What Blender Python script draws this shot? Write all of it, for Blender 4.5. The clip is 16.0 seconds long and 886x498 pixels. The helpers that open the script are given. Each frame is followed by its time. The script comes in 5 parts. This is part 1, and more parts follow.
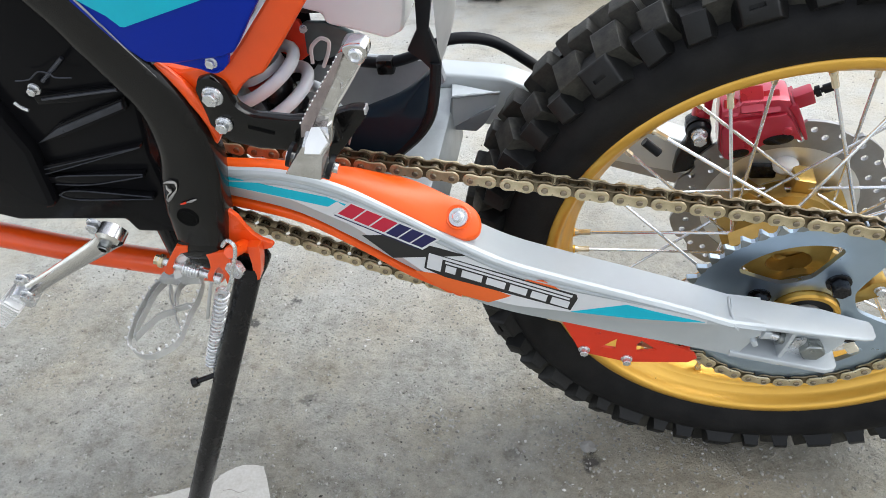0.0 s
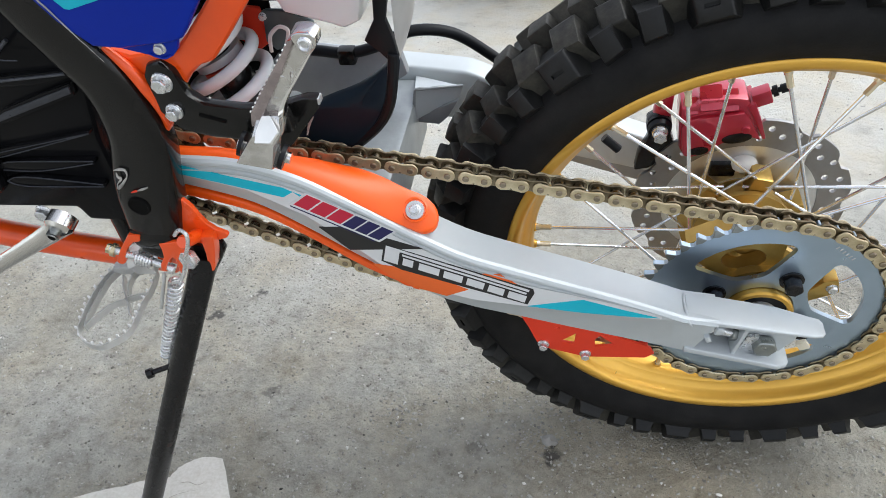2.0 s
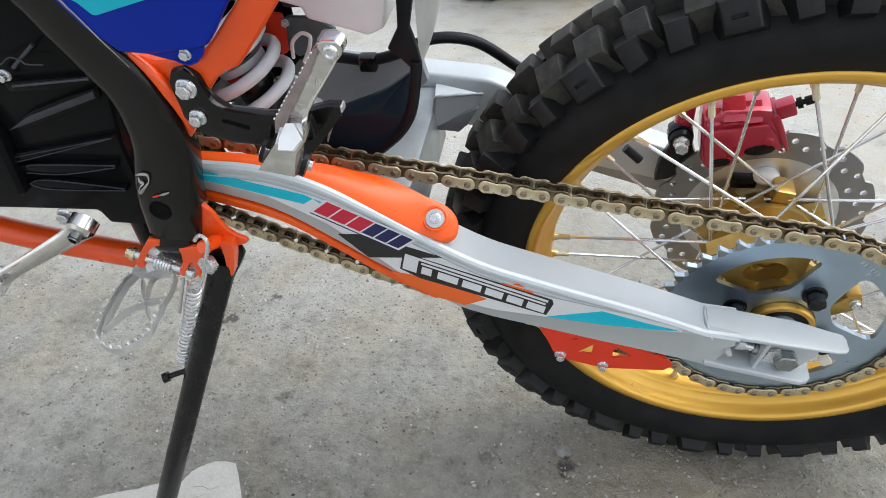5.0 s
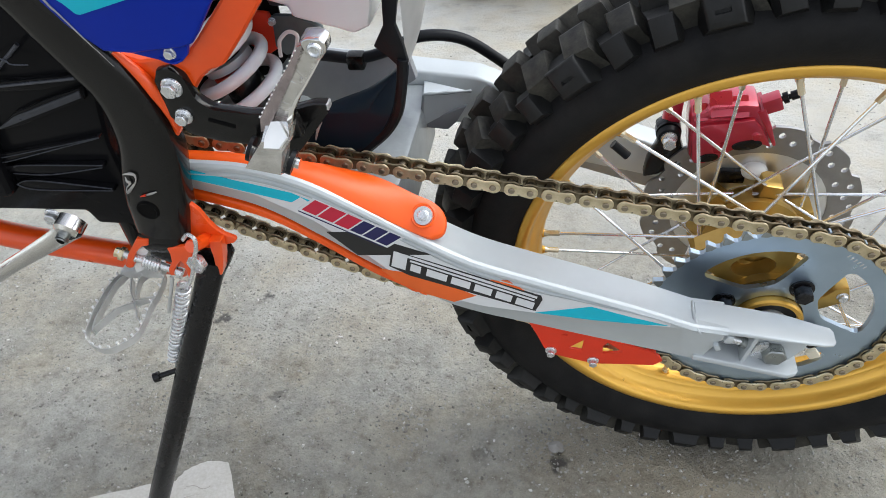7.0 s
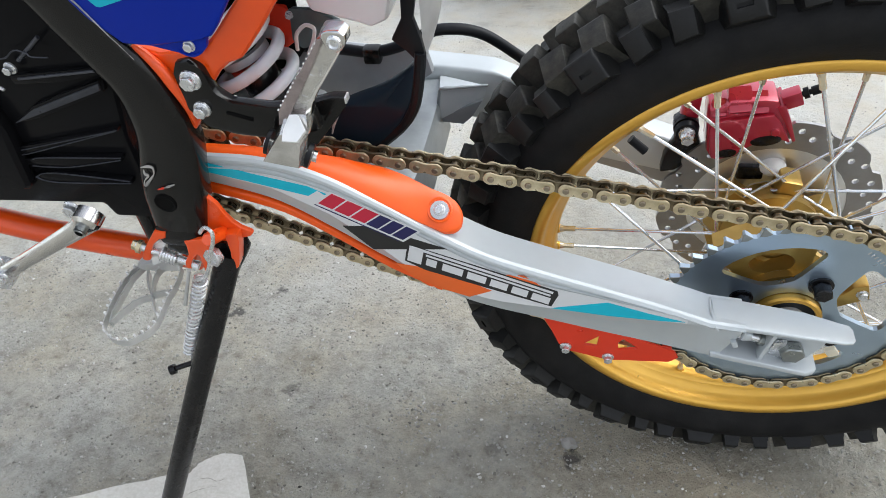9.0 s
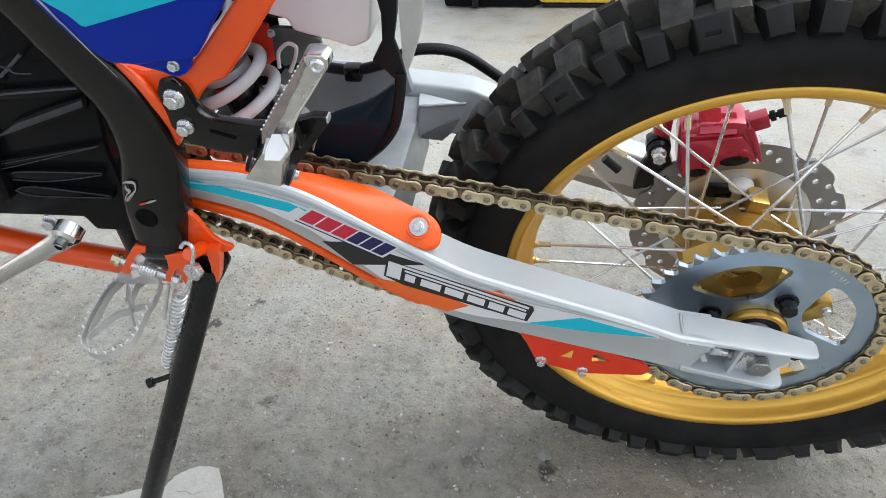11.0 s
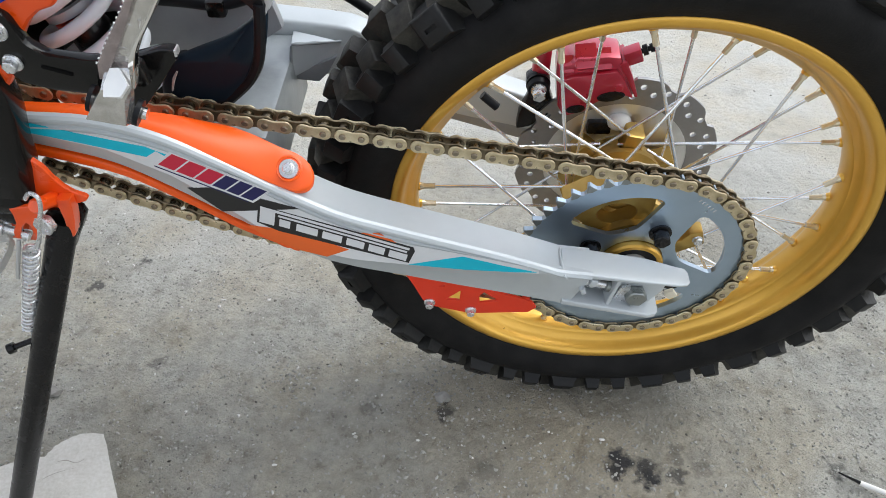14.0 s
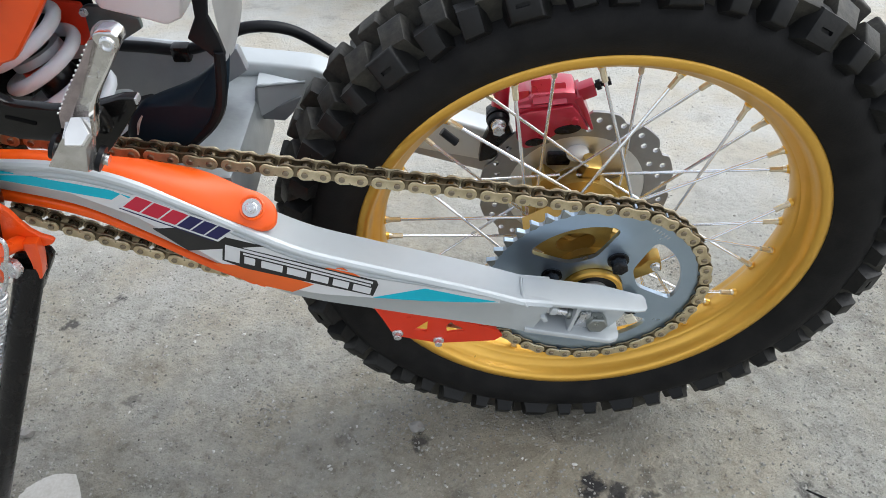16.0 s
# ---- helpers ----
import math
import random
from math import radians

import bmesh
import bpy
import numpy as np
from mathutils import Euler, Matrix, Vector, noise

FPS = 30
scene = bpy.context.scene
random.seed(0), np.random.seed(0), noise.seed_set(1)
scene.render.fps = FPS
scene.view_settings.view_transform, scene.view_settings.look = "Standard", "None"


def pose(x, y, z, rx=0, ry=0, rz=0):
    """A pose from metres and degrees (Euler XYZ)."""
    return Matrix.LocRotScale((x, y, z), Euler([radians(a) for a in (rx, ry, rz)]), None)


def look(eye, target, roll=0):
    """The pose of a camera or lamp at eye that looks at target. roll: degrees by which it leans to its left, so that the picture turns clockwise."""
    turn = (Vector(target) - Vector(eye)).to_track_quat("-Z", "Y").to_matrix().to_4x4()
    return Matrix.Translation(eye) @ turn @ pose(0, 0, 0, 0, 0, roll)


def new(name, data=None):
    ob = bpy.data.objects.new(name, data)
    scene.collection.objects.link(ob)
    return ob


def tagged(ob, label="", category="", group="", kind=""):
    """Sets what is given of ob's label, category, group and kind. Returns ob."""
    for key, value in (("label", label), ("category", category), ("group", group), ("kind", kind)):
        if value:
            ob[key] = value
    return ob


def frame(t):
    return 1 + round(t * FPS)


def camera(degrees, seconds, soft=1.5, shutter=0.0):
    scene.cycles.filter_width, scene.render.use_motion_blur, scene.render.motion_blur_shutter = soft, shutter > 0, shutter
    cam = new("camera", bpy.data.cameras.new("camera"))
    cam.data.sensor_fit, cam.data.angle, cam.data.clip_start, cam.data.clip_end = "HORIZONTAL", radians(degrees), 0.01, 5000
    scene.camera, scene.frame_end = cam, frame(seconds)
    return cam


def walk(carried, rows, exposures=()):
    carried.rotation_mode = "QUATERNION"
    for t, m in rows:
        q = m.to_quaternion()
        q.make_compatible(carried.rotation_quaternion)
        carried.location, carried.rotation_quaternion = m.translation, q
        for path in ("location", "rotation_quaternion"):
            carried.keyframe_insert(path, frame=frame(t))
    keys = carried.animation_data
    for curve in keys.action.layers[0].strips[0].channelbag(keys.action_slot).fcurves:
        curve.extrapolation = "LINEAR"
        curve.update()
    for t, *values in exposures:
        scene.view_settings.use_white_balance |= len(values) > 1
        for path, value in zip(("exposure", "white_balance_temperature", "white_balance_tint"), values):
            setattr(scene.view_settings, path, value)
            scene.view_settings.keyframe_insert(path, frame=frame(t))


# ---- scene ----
LEAN = 8.93
HUB_HEIGHT = 0.3214
BIKE = Matrix.Translation((0, 0, HUB_HEIGHT)) @ Matrix.Rotation(radians(LEAN), 4, "X")

# ---- camera: seconds, eye, yaw, pitch, roll ----
cam = camera(64.68, 16.0, soft=0.5)
ROWS = [
    (0.0, -0.2015, -0.5761, 0.7826, 14.27, -36.46, -6.96),
    (0.5, -0.1965, -0.5709, 0.7817, 13.59, -36.12, -6.52),
    (1.0, -0.1968, -0.5689, 0.7781, 13.26, -36.45, -5.47),
    (1.5, -0.1935, -0.5716, 0.7847, 11.83, -36.65, -4.03),
    (2.0, -0.1850, -0.5718, 0.7795, 12.07, -37.17, -4.85),
    (2.5, -0.1831, -0.5660, 0.7766, 13.17, -36.93, -5.50),
    (3.0, -0.1868, -0.5673, 0.7787, 13.51, -36.62, -5.40),
    (3.5, -0.1967, -0.5694, 0.7805, 14.19, -36.53, -5.12),
    (4.0, -0.2011, -0.5714, 0.7836, 13.34, -36.26, -4.10),
    (4.5, -0.1981, -0.5709, 0.7826, 13.22, -36.44, -4.14),
    (4.7, -0.1955, -0.5687, 0.7804, 13.13, -36.70, -4.48),
    (6.8, -0.1874, -0.5712, 0.7829, 13.04, -36.33, -4.83),
    (7.0, -0.1868, -0.5697, 0.7800, 12.67, -36.82, -4.86),
    (7.5, -0.1872, -0.5667, 0.7772, 12.69, -37.23, -5.19),
    (8.0, -0.1885, -0.5671, 0.7780, 13.54, -36.96, -5.48),
    (8.5, -0.1938, -0.5704, 0.7807, 13.48, -36.90, -4.64),
    (9.0, -0.1914, -0.5701, 0.7785, 13.79, -37.07, -5.18),
    (9.2, -0.1913, -0.5701, 0.7803, 13.15, -37.01, -4.64),
    (11.3, -0.1906, -0.5764, 0.7898, 11.38, -36.42, -3.38),
    (11.5, -0.1906, -0.5737, 0.7861, 12.64, -36.67, -4.49),
    (12.0, -0.1732, -0.5690, 0.7753, 8.67, -39.31, -3.82),
    (12.5, -0.1455, -0.5713, 0.7656, 4.30, -40.41, -3.53),
    (13.0, -0.1528, -0.5718, 0.7691, 4.93, -40.44, -3.22),
    (13.5, -0.1570, -0.5727, 0.7688, 4.20, -40.40, -2.22),
    (14.0, -0.1615, -0.5696, 0.7724, 2.58, -40.39, -0.21),
    (14.5, -0.1414, -0.5596, 0.7682, 0.55, -40.18, 0.15),
    (15.0, -0.1228, -0.5547, 0.7633, -1.30, -40.35, -0.06),
    (15.5, -0.1327, -0.5676, 0.7771, -1.65, -39.11, 1.02),
    (16.0, -0.1408, -0.5790, 0.7866, 1.01, -38.18, -0.62),
]
walk(cam, [(t, pose(x, y, z, 90 + p, 0, yaw) @ pose(0, 0, 0, 0, 0, roll)) for t, x, y, z, yaw, p, roll in ROWS],
     exposures=[(0.0, 0.77), (1.5, 0.72), (2.5, 0.63), (11.5, 0.63), (12.5, 0.57), (15.0, 0.55), (16.0, 0.54)])

# ---- light: bright overcast sky over an open yard, weak broad sun ----
SUN_UP, SUN_AROUND = 54.0, 72.0
world = bpy.data.worlds.new("sky")
scene.world = world
world.use_nodes = True
wt = world.node_tree
sky = wt.nodes.new("ShaderNodeTexSky")
sky.sky_type = "NISHITA"
sky.sun_disc = False
sky.sun_elevation, sky.sun_rotation = radians(SUN_UP), radians(SUN_AROUND)
sky.dust_density = 2.0
soft_sky = wt.nodes.new("ShaderNodeHueSaturation")
soft_sky.inputs["Saturation"].default_value = 0.36
wt.links.new(sky.outputs["Color"], soft_sky.inputs["Color"])
wt.links.new(soft_sky.outputs["Color"], wt.nodes["Background"].inputs["Color"])
wt.nodes["Background"].inputs["Strength"].default_value = 0.2
sun_data = bpy.data.lights.new("sun", "SUN")
sun_data.energy, sun_data.angle, sun_data.color = 0.75, radians(50), (0.84, 0.965, 1.0)
sun = new("sun", sun_data)
s_dir = Vector((math.sin(radians(SUN_AROUND)) * math.cos(radians(SUN_UP)), math.cos(radians(SUN_AROUND)) * math.cos(radians(SUN_UP)), math.sin(radians(SUN_UP))))
sun.matrix_world = look(s_dir * 20, (0, 0, 0))


# ---- materials ----
def surface(name, color, rough=0.5, metal=0.0, dark=None, scale=60.0, mix=0.5, bump=0.0, bump_scale=300.0, coat=0.0, rough_var=0.1, fine=0.0, spec=0.5, per_object=0.0):
    """A procedural surface: two scales of colour variation, uneven gloss and fine relief."""
    m = bpy.data.materials.new(name)
    m.use_nodes = True
    nt = m.node_tree
    b = nt.nodes["Principled BSDF"]
    tc = nt.nodes.new("ShaderNodeTexCoord")
    n1 = nt.nodes.new("ShaderNodeTexNoise")
    n1.inputs["Scale"].default_value, n1.inputs["Detail"].default_value, n1.inputs["Roughness"].default_value = scale, 6, 0.6
    nt.links.new(tc.outputs["Object"], n1.inputs["Vector"])
    ramp = nt.nodes.new("ShaderNodeValToRGB")
    ramp.color_ramp.elements[0].position, ramp.color_ramp.elements[1].position = 0.35, 0.7
    dark = dark or tuple(c * 0.8 for c in color)
    ramp.color_ramp.elements[0].color = (*color, 1)
    ramp.color_ramp.elements[1].color = (*[c + (d - c) * mix for c, d in zip(color, dark)], 1)
    nt.links.new(n1.outputs["Fac"], ramp.inputs["Fac"])
    out = ramp.outputs["Color"]
    if fine:
        n2 = nt.nodes.new("ShaderNodeTexNoise")
        n2.inputs["Scale"].default_value, n2.inputs["Detail"].default_value = scale * 12, 3
        nt.links.new(tc.outputs["Object"], n2.inputs["Vector"])
        mx = nt.nodes.new("ShaderNodeMixRGB")
        mx.blend_type = "OVERLAY"
        mx.inputs["Fac"].default_value = fine
        nt.links.new(out, mx.inputs["Color1"])
        nt.links.new(n2.outputs["Fac"], mx.inputs["Color2"])
        out = mx.outputs["Color"]
    if per_object:
        info = nt.nodes.new("ShaderNodeObjectInfo")
        span = nt.nodes.new("ShaderNodeMapRange")
        span.inputs["To Min"].default_value, span.inputs["To Max"].default_value = 1 - per_object, 1 + per_object
        nt.links.new(info.outputs["Random"], span.inputs["Value"])
        hv = nt.nodes.new("ShaderNodeHueSaturation")
        nt.links.new(span.outputs["Result"], hv.inputs["Value"])
        nt.links.new(out, hv.inputs["Color"])
        out = hv.outputs["Color"]
    nt.links.new(out, b.inputs["Base Color"])
    rr = nt.nodes.new("ShaderNodeMapRange")
    rr.inputs["To Min"].default_value, rr.inputs["To Max"].default_value = max(0.02, rough - rough_var), min(1, rough + rough_var)
    nt.links.new(n1.outputs["Fac"], rr.inputs["Value"])
    nt.links.new(rr.outputs["Result"], b.inputs["Roughness"])
    b.inputs["Metallic"].default_value = metal
    b.inputs["Specular IOR Level"].default_value = spec
    b.inputs["Coat Weight"].default_value = coat
    b.inputs["Coat Roughness"].default_value = 0.08
    if bump:
        n3 = nt.nodes.new("ShaderNodeTexNoise")
        n3.inputs["Scale"].default_value, n3.inputs["Detail"].default_value = bump_scale, 5
        nt.links.new(tc.outputs["Object"], n3.inputs["Vector"])
        bp = nt.nodes.new("ShaderNodeBump")
        bp.inputs["Strength"].default_value, bp.inputs["Distance"].default_value = bump, 0.001
        nt.links.new(n3.outputs["Fac"], bp.inputs["Height"])
        nt.links.new(bp.outputs["Normal"], b.inputs["Normal"])
    return m


ORANGE = surface("orange_paint", (0.9, 0.088, 0.006), 0.3, coat=0.3, scale=25, bump=0.05, bump_scale=900)
ORANGE_PLASTIC = surface("orange_plastic", (0.95, 0.11, 0.005), 0.38, scale=20, bump=0.08, bump_scale=1200)
RED_PLASTIC = surface("red_orange_plastic", (0.84, 0.042, 0.01), 0.42, scale=20, bump=0.05)
SILVER = surface("silver_paint", (0.53, 0.565, 0.58), 0.4, 0.15, dark=(0.48, 0.515, 0.53), scale=40, coat=0.18, bump=0.06, bump_scale=1500)
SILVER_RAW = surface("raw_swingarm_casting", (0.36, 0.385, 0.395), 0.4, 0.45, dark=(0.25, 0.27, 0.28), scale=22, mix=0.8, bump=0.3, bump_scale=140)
# darker copy of the silver, holding the shade of inner faces and the gusset's underside
SILVER_DARKER = surface("darker_silver_paint", (0.31, 0.325, 0.345), 0.45, 0.3, scale=40, bump=0.06, bump_scale=1500)
BLACK_GLOSS = surface("black_glossy_plastic", (0.0065, 0.0065, 0.0065), 0.17, scale=30, dark=(0.012, 0.011, 0.01), mix=0.7, bump=0.1, bump_scale=120, spec=0.3)
BLACK_PAINT = surface("black_engine_paint", (0.0075, 0.0075, 0.0085), 0.16, scale=30, bump=0.08, bump_scale=90, spec=0.08)
BLACK_STEEL = surface("black_steel", (0.004, 0.004, 0.005), 0.26, scale=80, dark=(0.02, 0.019, 0.018), mix=0.35, bump=0.1, spec=0.35)
RUBBER = surface("rubber", (0.0055, 0.0055, 0.006), 0.65, scale=35, dark=(0.017, 0.0165, 0.016), mix=0.8, bump=0.25, bump_scale=500, fine=0.2, spec=0.2)
BLOCK_RUBBER = surface("dusty_rubber", (0.006, 0.006, 0.006), 0.55, scale=40, dark=(0.062, 0.058, 0.046), mix=0.9, bump=0.5, bump_scale=160, fine=0.4, spec=0.35, per_object=0.5)
SIDE_RUBBER = surface("shoulder_rubber", (0.0052, 0.0055, 0.006), 0.5, scale=40, dark=(0.015, 0.0148, 0.0135), mix=0.8, bump=0.4, bump_scale=180, fine=0.2, spec=0.3, per_object=0.25)
BLACK_RUBBER = surface("smooth_black_rubber", (0.006, 0.007, 0.009), 0.4, scale=30, dark=(0.011, 0.012, 0.014), bump=0.08, spec=0.2)
GOLD = surface("gold_anodised", (0.8, 0.455, 0.075), 0.32, 0.62, dark=(0.68, 0.37, 0.05), scale=22, bump=0.08, bump_scale=900, coat=0.25)
GOLD_CAST = surface("gold_cast", (0.58, 0.38, 0.11), 0.33, 0.75, dark=(0.4, 0.24, 0.05), scale=45, bump=0.15, bump_scale=500)
CHAIN_GOLD = surface("brassed_chain_steel", (0.68, 0.58, 0.38), 0.3, 0.62, dark=(0.45, 0.36, 0.21), scale=120, mix=0.8, bump=0.1)
CHAIN_DARK = surface("oiled_chain_steel", (0.2, 0.16, 0.105), 0.25, 0.9, dark=(0.08, 0.065, 0.045), scale=120, mix=0.9)
SPROCKET_STEEL = surface("blued_steel", (0.44, 0.555, 0.68), 0.3, 0.9, dark=(0.36, 0.465, 0.58), scale=25, bump=0.05, bump_scale=1200)
CAST_ALU = surface("bright_cast_aluminium", (0.82, 0.815, 0.8), 0.33, 0.5, dark=(0.66, 0.65, 0.63), scale=90, bump=0.1)
CHAIN_MID = surface("worn_chain_plate", (0.3, 0.24, 0.15), 0.3, 0.9, dark=(0.1, 0.08, 0.05), scale=120, mix=0.8)
PIN = surface("dark_rivet", (0.3, 0.25, 0.18), 0.35, 0.9, scale=200)
CHROME = surface("chrome", (0.95, 0.95, 0.94), 0.09, 1.0, dark=(0.92, 0.91, 0.9), scale=10, rough_var=0.03, bump=0.02, bump_scale=60)
PEG_STEEL = surface("cast_peg_alloy", (0.58, 0.58, 0.565), 0.34, 0.4, dark=(0.44, 0.435, 0.42), scale=90, bump=0.2)
PEG_BRASS = surface("yellow_zinc", (0.72, 0.62, 0.4), 0.28, 0.8, scale=120)
TOOTH = surface("polished_steel", (0.9, 0.9, 0.89), 0.2, 0.2, scale=90)
BOOT_RUBBER = surface("glossy_black_rubber", (0.006, 0.013, 0.021), 0.36, scale=30, dark=(0.009, 0.017, 0.026), bump=0.05, spec=0.15)
# pale grey that stands for sky reflected in glossy plastic
SKY_SHEEN_PLASTIC = surface("sky_sheen_plastic", (0.55, 0.545, 0.53), 0.35, dark=(0.3, 0.3, 0.29), scale=14)
AXLE_STEEL = surface("dull_axle_steel", (0.34, 0.36, 0.35), 0.3, 0.85, dark=(0.2, 0.21, 0.2), scale=60)
CREAM = surface("cream_plastic", (0.72, 0.66, 0.52), 0.4, scale=60)
# dark grey; on the pocket wall it stands for the recess shade
CAVITY = surface("dark_grey_paint", (0.05, 0.05, 0.052), 0.5, 0.2, dark=(0.02, 0.02, 0.02), scale=60, mix=0.8)
GREEN_GREY = surface("grey_green_paint", (0.13, 0.17, 0.17), 0.4, 0.3, dark=(0.07, 0.09, 0.09), scale=30, mix=0.8)
# cast gold darkened for the shade inside the hub hollow
GOLD_SHADE = surface("shaded_gold_cast", (0.4, 0.26, 0.075), 0.4, 0.6, dark=(0.18, 0.11, 0.03), scale=40, mix=0.8)
# pale plastic for the spar's painted highlight and for real chips and scratches
EDGE_GLINT_WEAR = surface("glint_and_scuff_plastic", (0.45, 0.43, 0.4), 0.4, dark=(0.1, 0.1, 0.1), scale=60, mix=0.8)
# near-black that stands for the shade inside holes, slots and hollows
CAVITY_BLACK = surface("hollow_shade_black", (0.002, 0.002, 0.002), 0.7, scale=50, spec=0.1)
# paler paint that carries the ribs' sheen in its colour
RIB_SHEEN = surface("rib_sheen_paint", (0.055, 0.06, 0.075), 0.3, 0.4, dark=(0.025, 0.025, 0.03), scale=50, mix=0.8)
CAST_CHROME = surface("pitted_chrome", (0.8, 0.79, 0.77), 0.2, 0.9, dark=(0.5, 0.49, 0.46), scale=110, mix=0.8, bump=1.0, bump_scale=110)
ROSE_STEEL = surface("reddish_steel", (0.5, 0.43, 0.44), 0.22, 0.9, dark=(0.3, 0.26, 0.27), scale=110, mix=0.8, bump=0.3, bump_scale=120)
POLISHED = surface("polished_aluminium", (0.72, 0.71, 0.69), 0.2, 1.0, scale=50, bump=0.05)
ZINC = surface("zinc_plate", (0.78, 0.79, 0.8), 0.28, 0.75, dark=(0.45, 0.45, 0.44), scale=200, bump=0.05)
SPOKE = surface("spoke_steel", (0.86, 0.88, 0.9), 0.16, 0.75, dark=(0.7, 0.71, 0.72), scale=60)
BRASS = surface("pale_brass", (0.84, 0.76, 0.58), 0.22, 0.7, dark=(0.62, 0.5, 0.3), scale=150)
DISC = surface("brake_disc_steel", (0.33, 0.33, 0.33), 0.38, 0.9, dark=(0.27, 0.26, 0.255), scale=90, bump=0.1, bump_scale=2000)
DISC_INNER = surface("disc_carrier_steel", (0.78, 0.79, 0.79), 0.32, 0.9, scale=60)
RED = surface("red_anodised", (0.5, 0.022, 0.055), 0.3, 0.35, dark=(0.42, 0.02, 0.045), scale=40, coat=0.8)
WHITE_PLASTIC = surface("white_plastic", (0.86, 0.88, 0.88), 0.35, dark=(0.8, 0.82, 0.81), scale=15)
SPRING_WHITE = surface("white_coated_spring", (0.8, 0.835, 0.86), 0.35, scale=40, coat=0.3)
BLUE = surface("blue_gloss_plastic", (0.003, 0.024, 0.33), 0.3, scale=15, bump=0.04, spec=0.15)
TEAL = surface("teal_sticker", (0.006, 0.5, 0.66), 0.35, scale=20, spec=0.3)
STICKER_WHITE = surface("white_sticker", (0.72, 0.73, 0.74), 0.35, scale=20)
STICKER_BLACK = surface("black_sticker", (0.015, 0.015, 0.016), 0.35, scale=20)
STICKER_ORANGE = surface("orange_sticker", (0.85, 0.14, 0.02), 0.35, scale=20)
STICKER_RED = surface("red_sticker", (0.6, 0.015, 0.05), 0.35, scale=20)
STICKER_NAVY = surface("navy_sticker", (0.012, 0.012, 0.09), 0.35, scale=20)
WOOD = surface("weathered_wood", (0.62, 0.6, 0.545), 0.8, scale=24, dark=(0.45, 0.43, 0.37), bump=0.4, bump_scale=160, fine=0.25)
CRACK = surface("cracked_wood", (0.4, 0.375, 0.32), 0.9, scale=200)
PAPER = surface("paper", (0.75, 0.74, 0.7), 0.8, scale=80)
YELLOW = surface("yellow_paint", (0.75, 0.5, 0.05), 0.4, scale=5)


# ---- shape helpers: millimetres, x to the back of the bike, y away from its stand side, z up ----
def part(name, bm, mat, parent, label="", sharp=32.0):
    bmesh.ops.recalc_face_normals(bm, faces=bm.faces)
    bmesh.ops.scale(bm, vec=(0.001, 0.001, 0.001), verts=bm.verts)
    me = bpy.data.meshes.new(name)
    bm.to_mesh(me)
    bm.free()
    me.shade_smooth()
    me.set_sharp_from_angle(angle=radians(sharp))
    me.materials.append(mat)
    ob = new(name, me)
    if parent:
        ob.parent = parent
    return tagged(ob, label=label)


def shared(name, me, parent, m):
    ob = new(name, me)
    ob.parent = parent
    ob.matrix_local = m
    return ob


def bevel(bm, width, segments=2, angle=28):
    edges = [e for e in bm.edges if len(e.link_faces) == 2 and e.calc_face_angle(0) > radians(angle)]
    if width and edges:
        bmesh.ops.bevel(bm, geom=edges, offset=width, segments=segments, profile=0.6, affect="EDGES", clamp_overlap=True)
    return bm


def add(bm, other, slot=0):
    """Joins a second bmesh of the same part into bm."""
    for f in other.faces:
        f.material_index = slot
    me = bpy.data.meshes.new("join")
    other.to_mesh(me)
    other.free()
    bm.from_mesh(me)
    bpy.data.meshes.remove(me)
    return bm


def prism(pts, y0, y1, width=0.0, segments=2):
    """A side outline of (x, z) points, thick from y0 to y1."""
    bm = bmesh.new()
    a = [bm.verts.new((x, y0, z)) for x, z in pts]
    b = [bm.verts.new((x, y1, z)) for x, z in pts]
    bm.faces.new(a), bm.faces.new(list(reversed(b)))
    for i in range(len(a)):
        j = (i + 1) % len(a)
        bm.faces.new((a[i], b[i], b[j], a[j]))
    bmesh.ops.recalc_face_normals(bm, faces=bm.faces)
    return bevel(bm, width, segments)


def plate(loops, y0, y1):
    """A plate between y0 and y1 with an outer outline and holes, each a loop of (x, z)."""
    bm = bmesh.new()
    rims = []
    for loop in loops:
        a = [bm.verts.new((x, y0, z)) for x, z in loop]
        b = [bm.verts.new((x, y1, z)) for x, z in loop]
        rims.append((a, b))
        for i in range(len(a)):
            j = (i + 1) % len(a)
            bm.faces.new((a[i], b[i], b[j], a[j]))
    for side in (0, 1):
        edges = []
        for r in rims:
            v = r[side]
            edges += [bm.edges.get((v[i], v[(i + 1) % len(v)])) for i in range(len(v))]
        bmesh.ops.triangle_fill(bm, edges=edges, use_beauty=True, use_dissolve=False)
    return bm


def circle(cx, cz, r, n=16, start=0.0):
    return [(cx + r * math.cos(start + 2 * math.pi * i / n), cz + r * math.sin(start + 2 * math.pi * i / n)) for i in range(n)]


def spin(profile, n=48, cx=0.0, cz=0.0, closed=False):
    """A profile of (radius, y) turned round the axle direction."""
    bm = bmesh.new()
    rings = []
    for k in range(n):
        a = 2 * math.pi * k / n
        rings.append([bm.verts.new((cx + r * math.cos(a), y, cz + r * math.sin(a))) for r, y in profile])
    count = len(profile)
    for k in range(n):
        p, q = rings[k], rings[(k + 1) % n]
        for i in range(count if closed else count - 1):
            j = (i + 1) % count
            bm.faces.new((p[i], p[j], q[j], q[i]))
    if not closed:
        for end in (0, -1):
            if profile[end][0] > 0.01:
                bm.faces.new([r[end] for r in rings])
    return bm


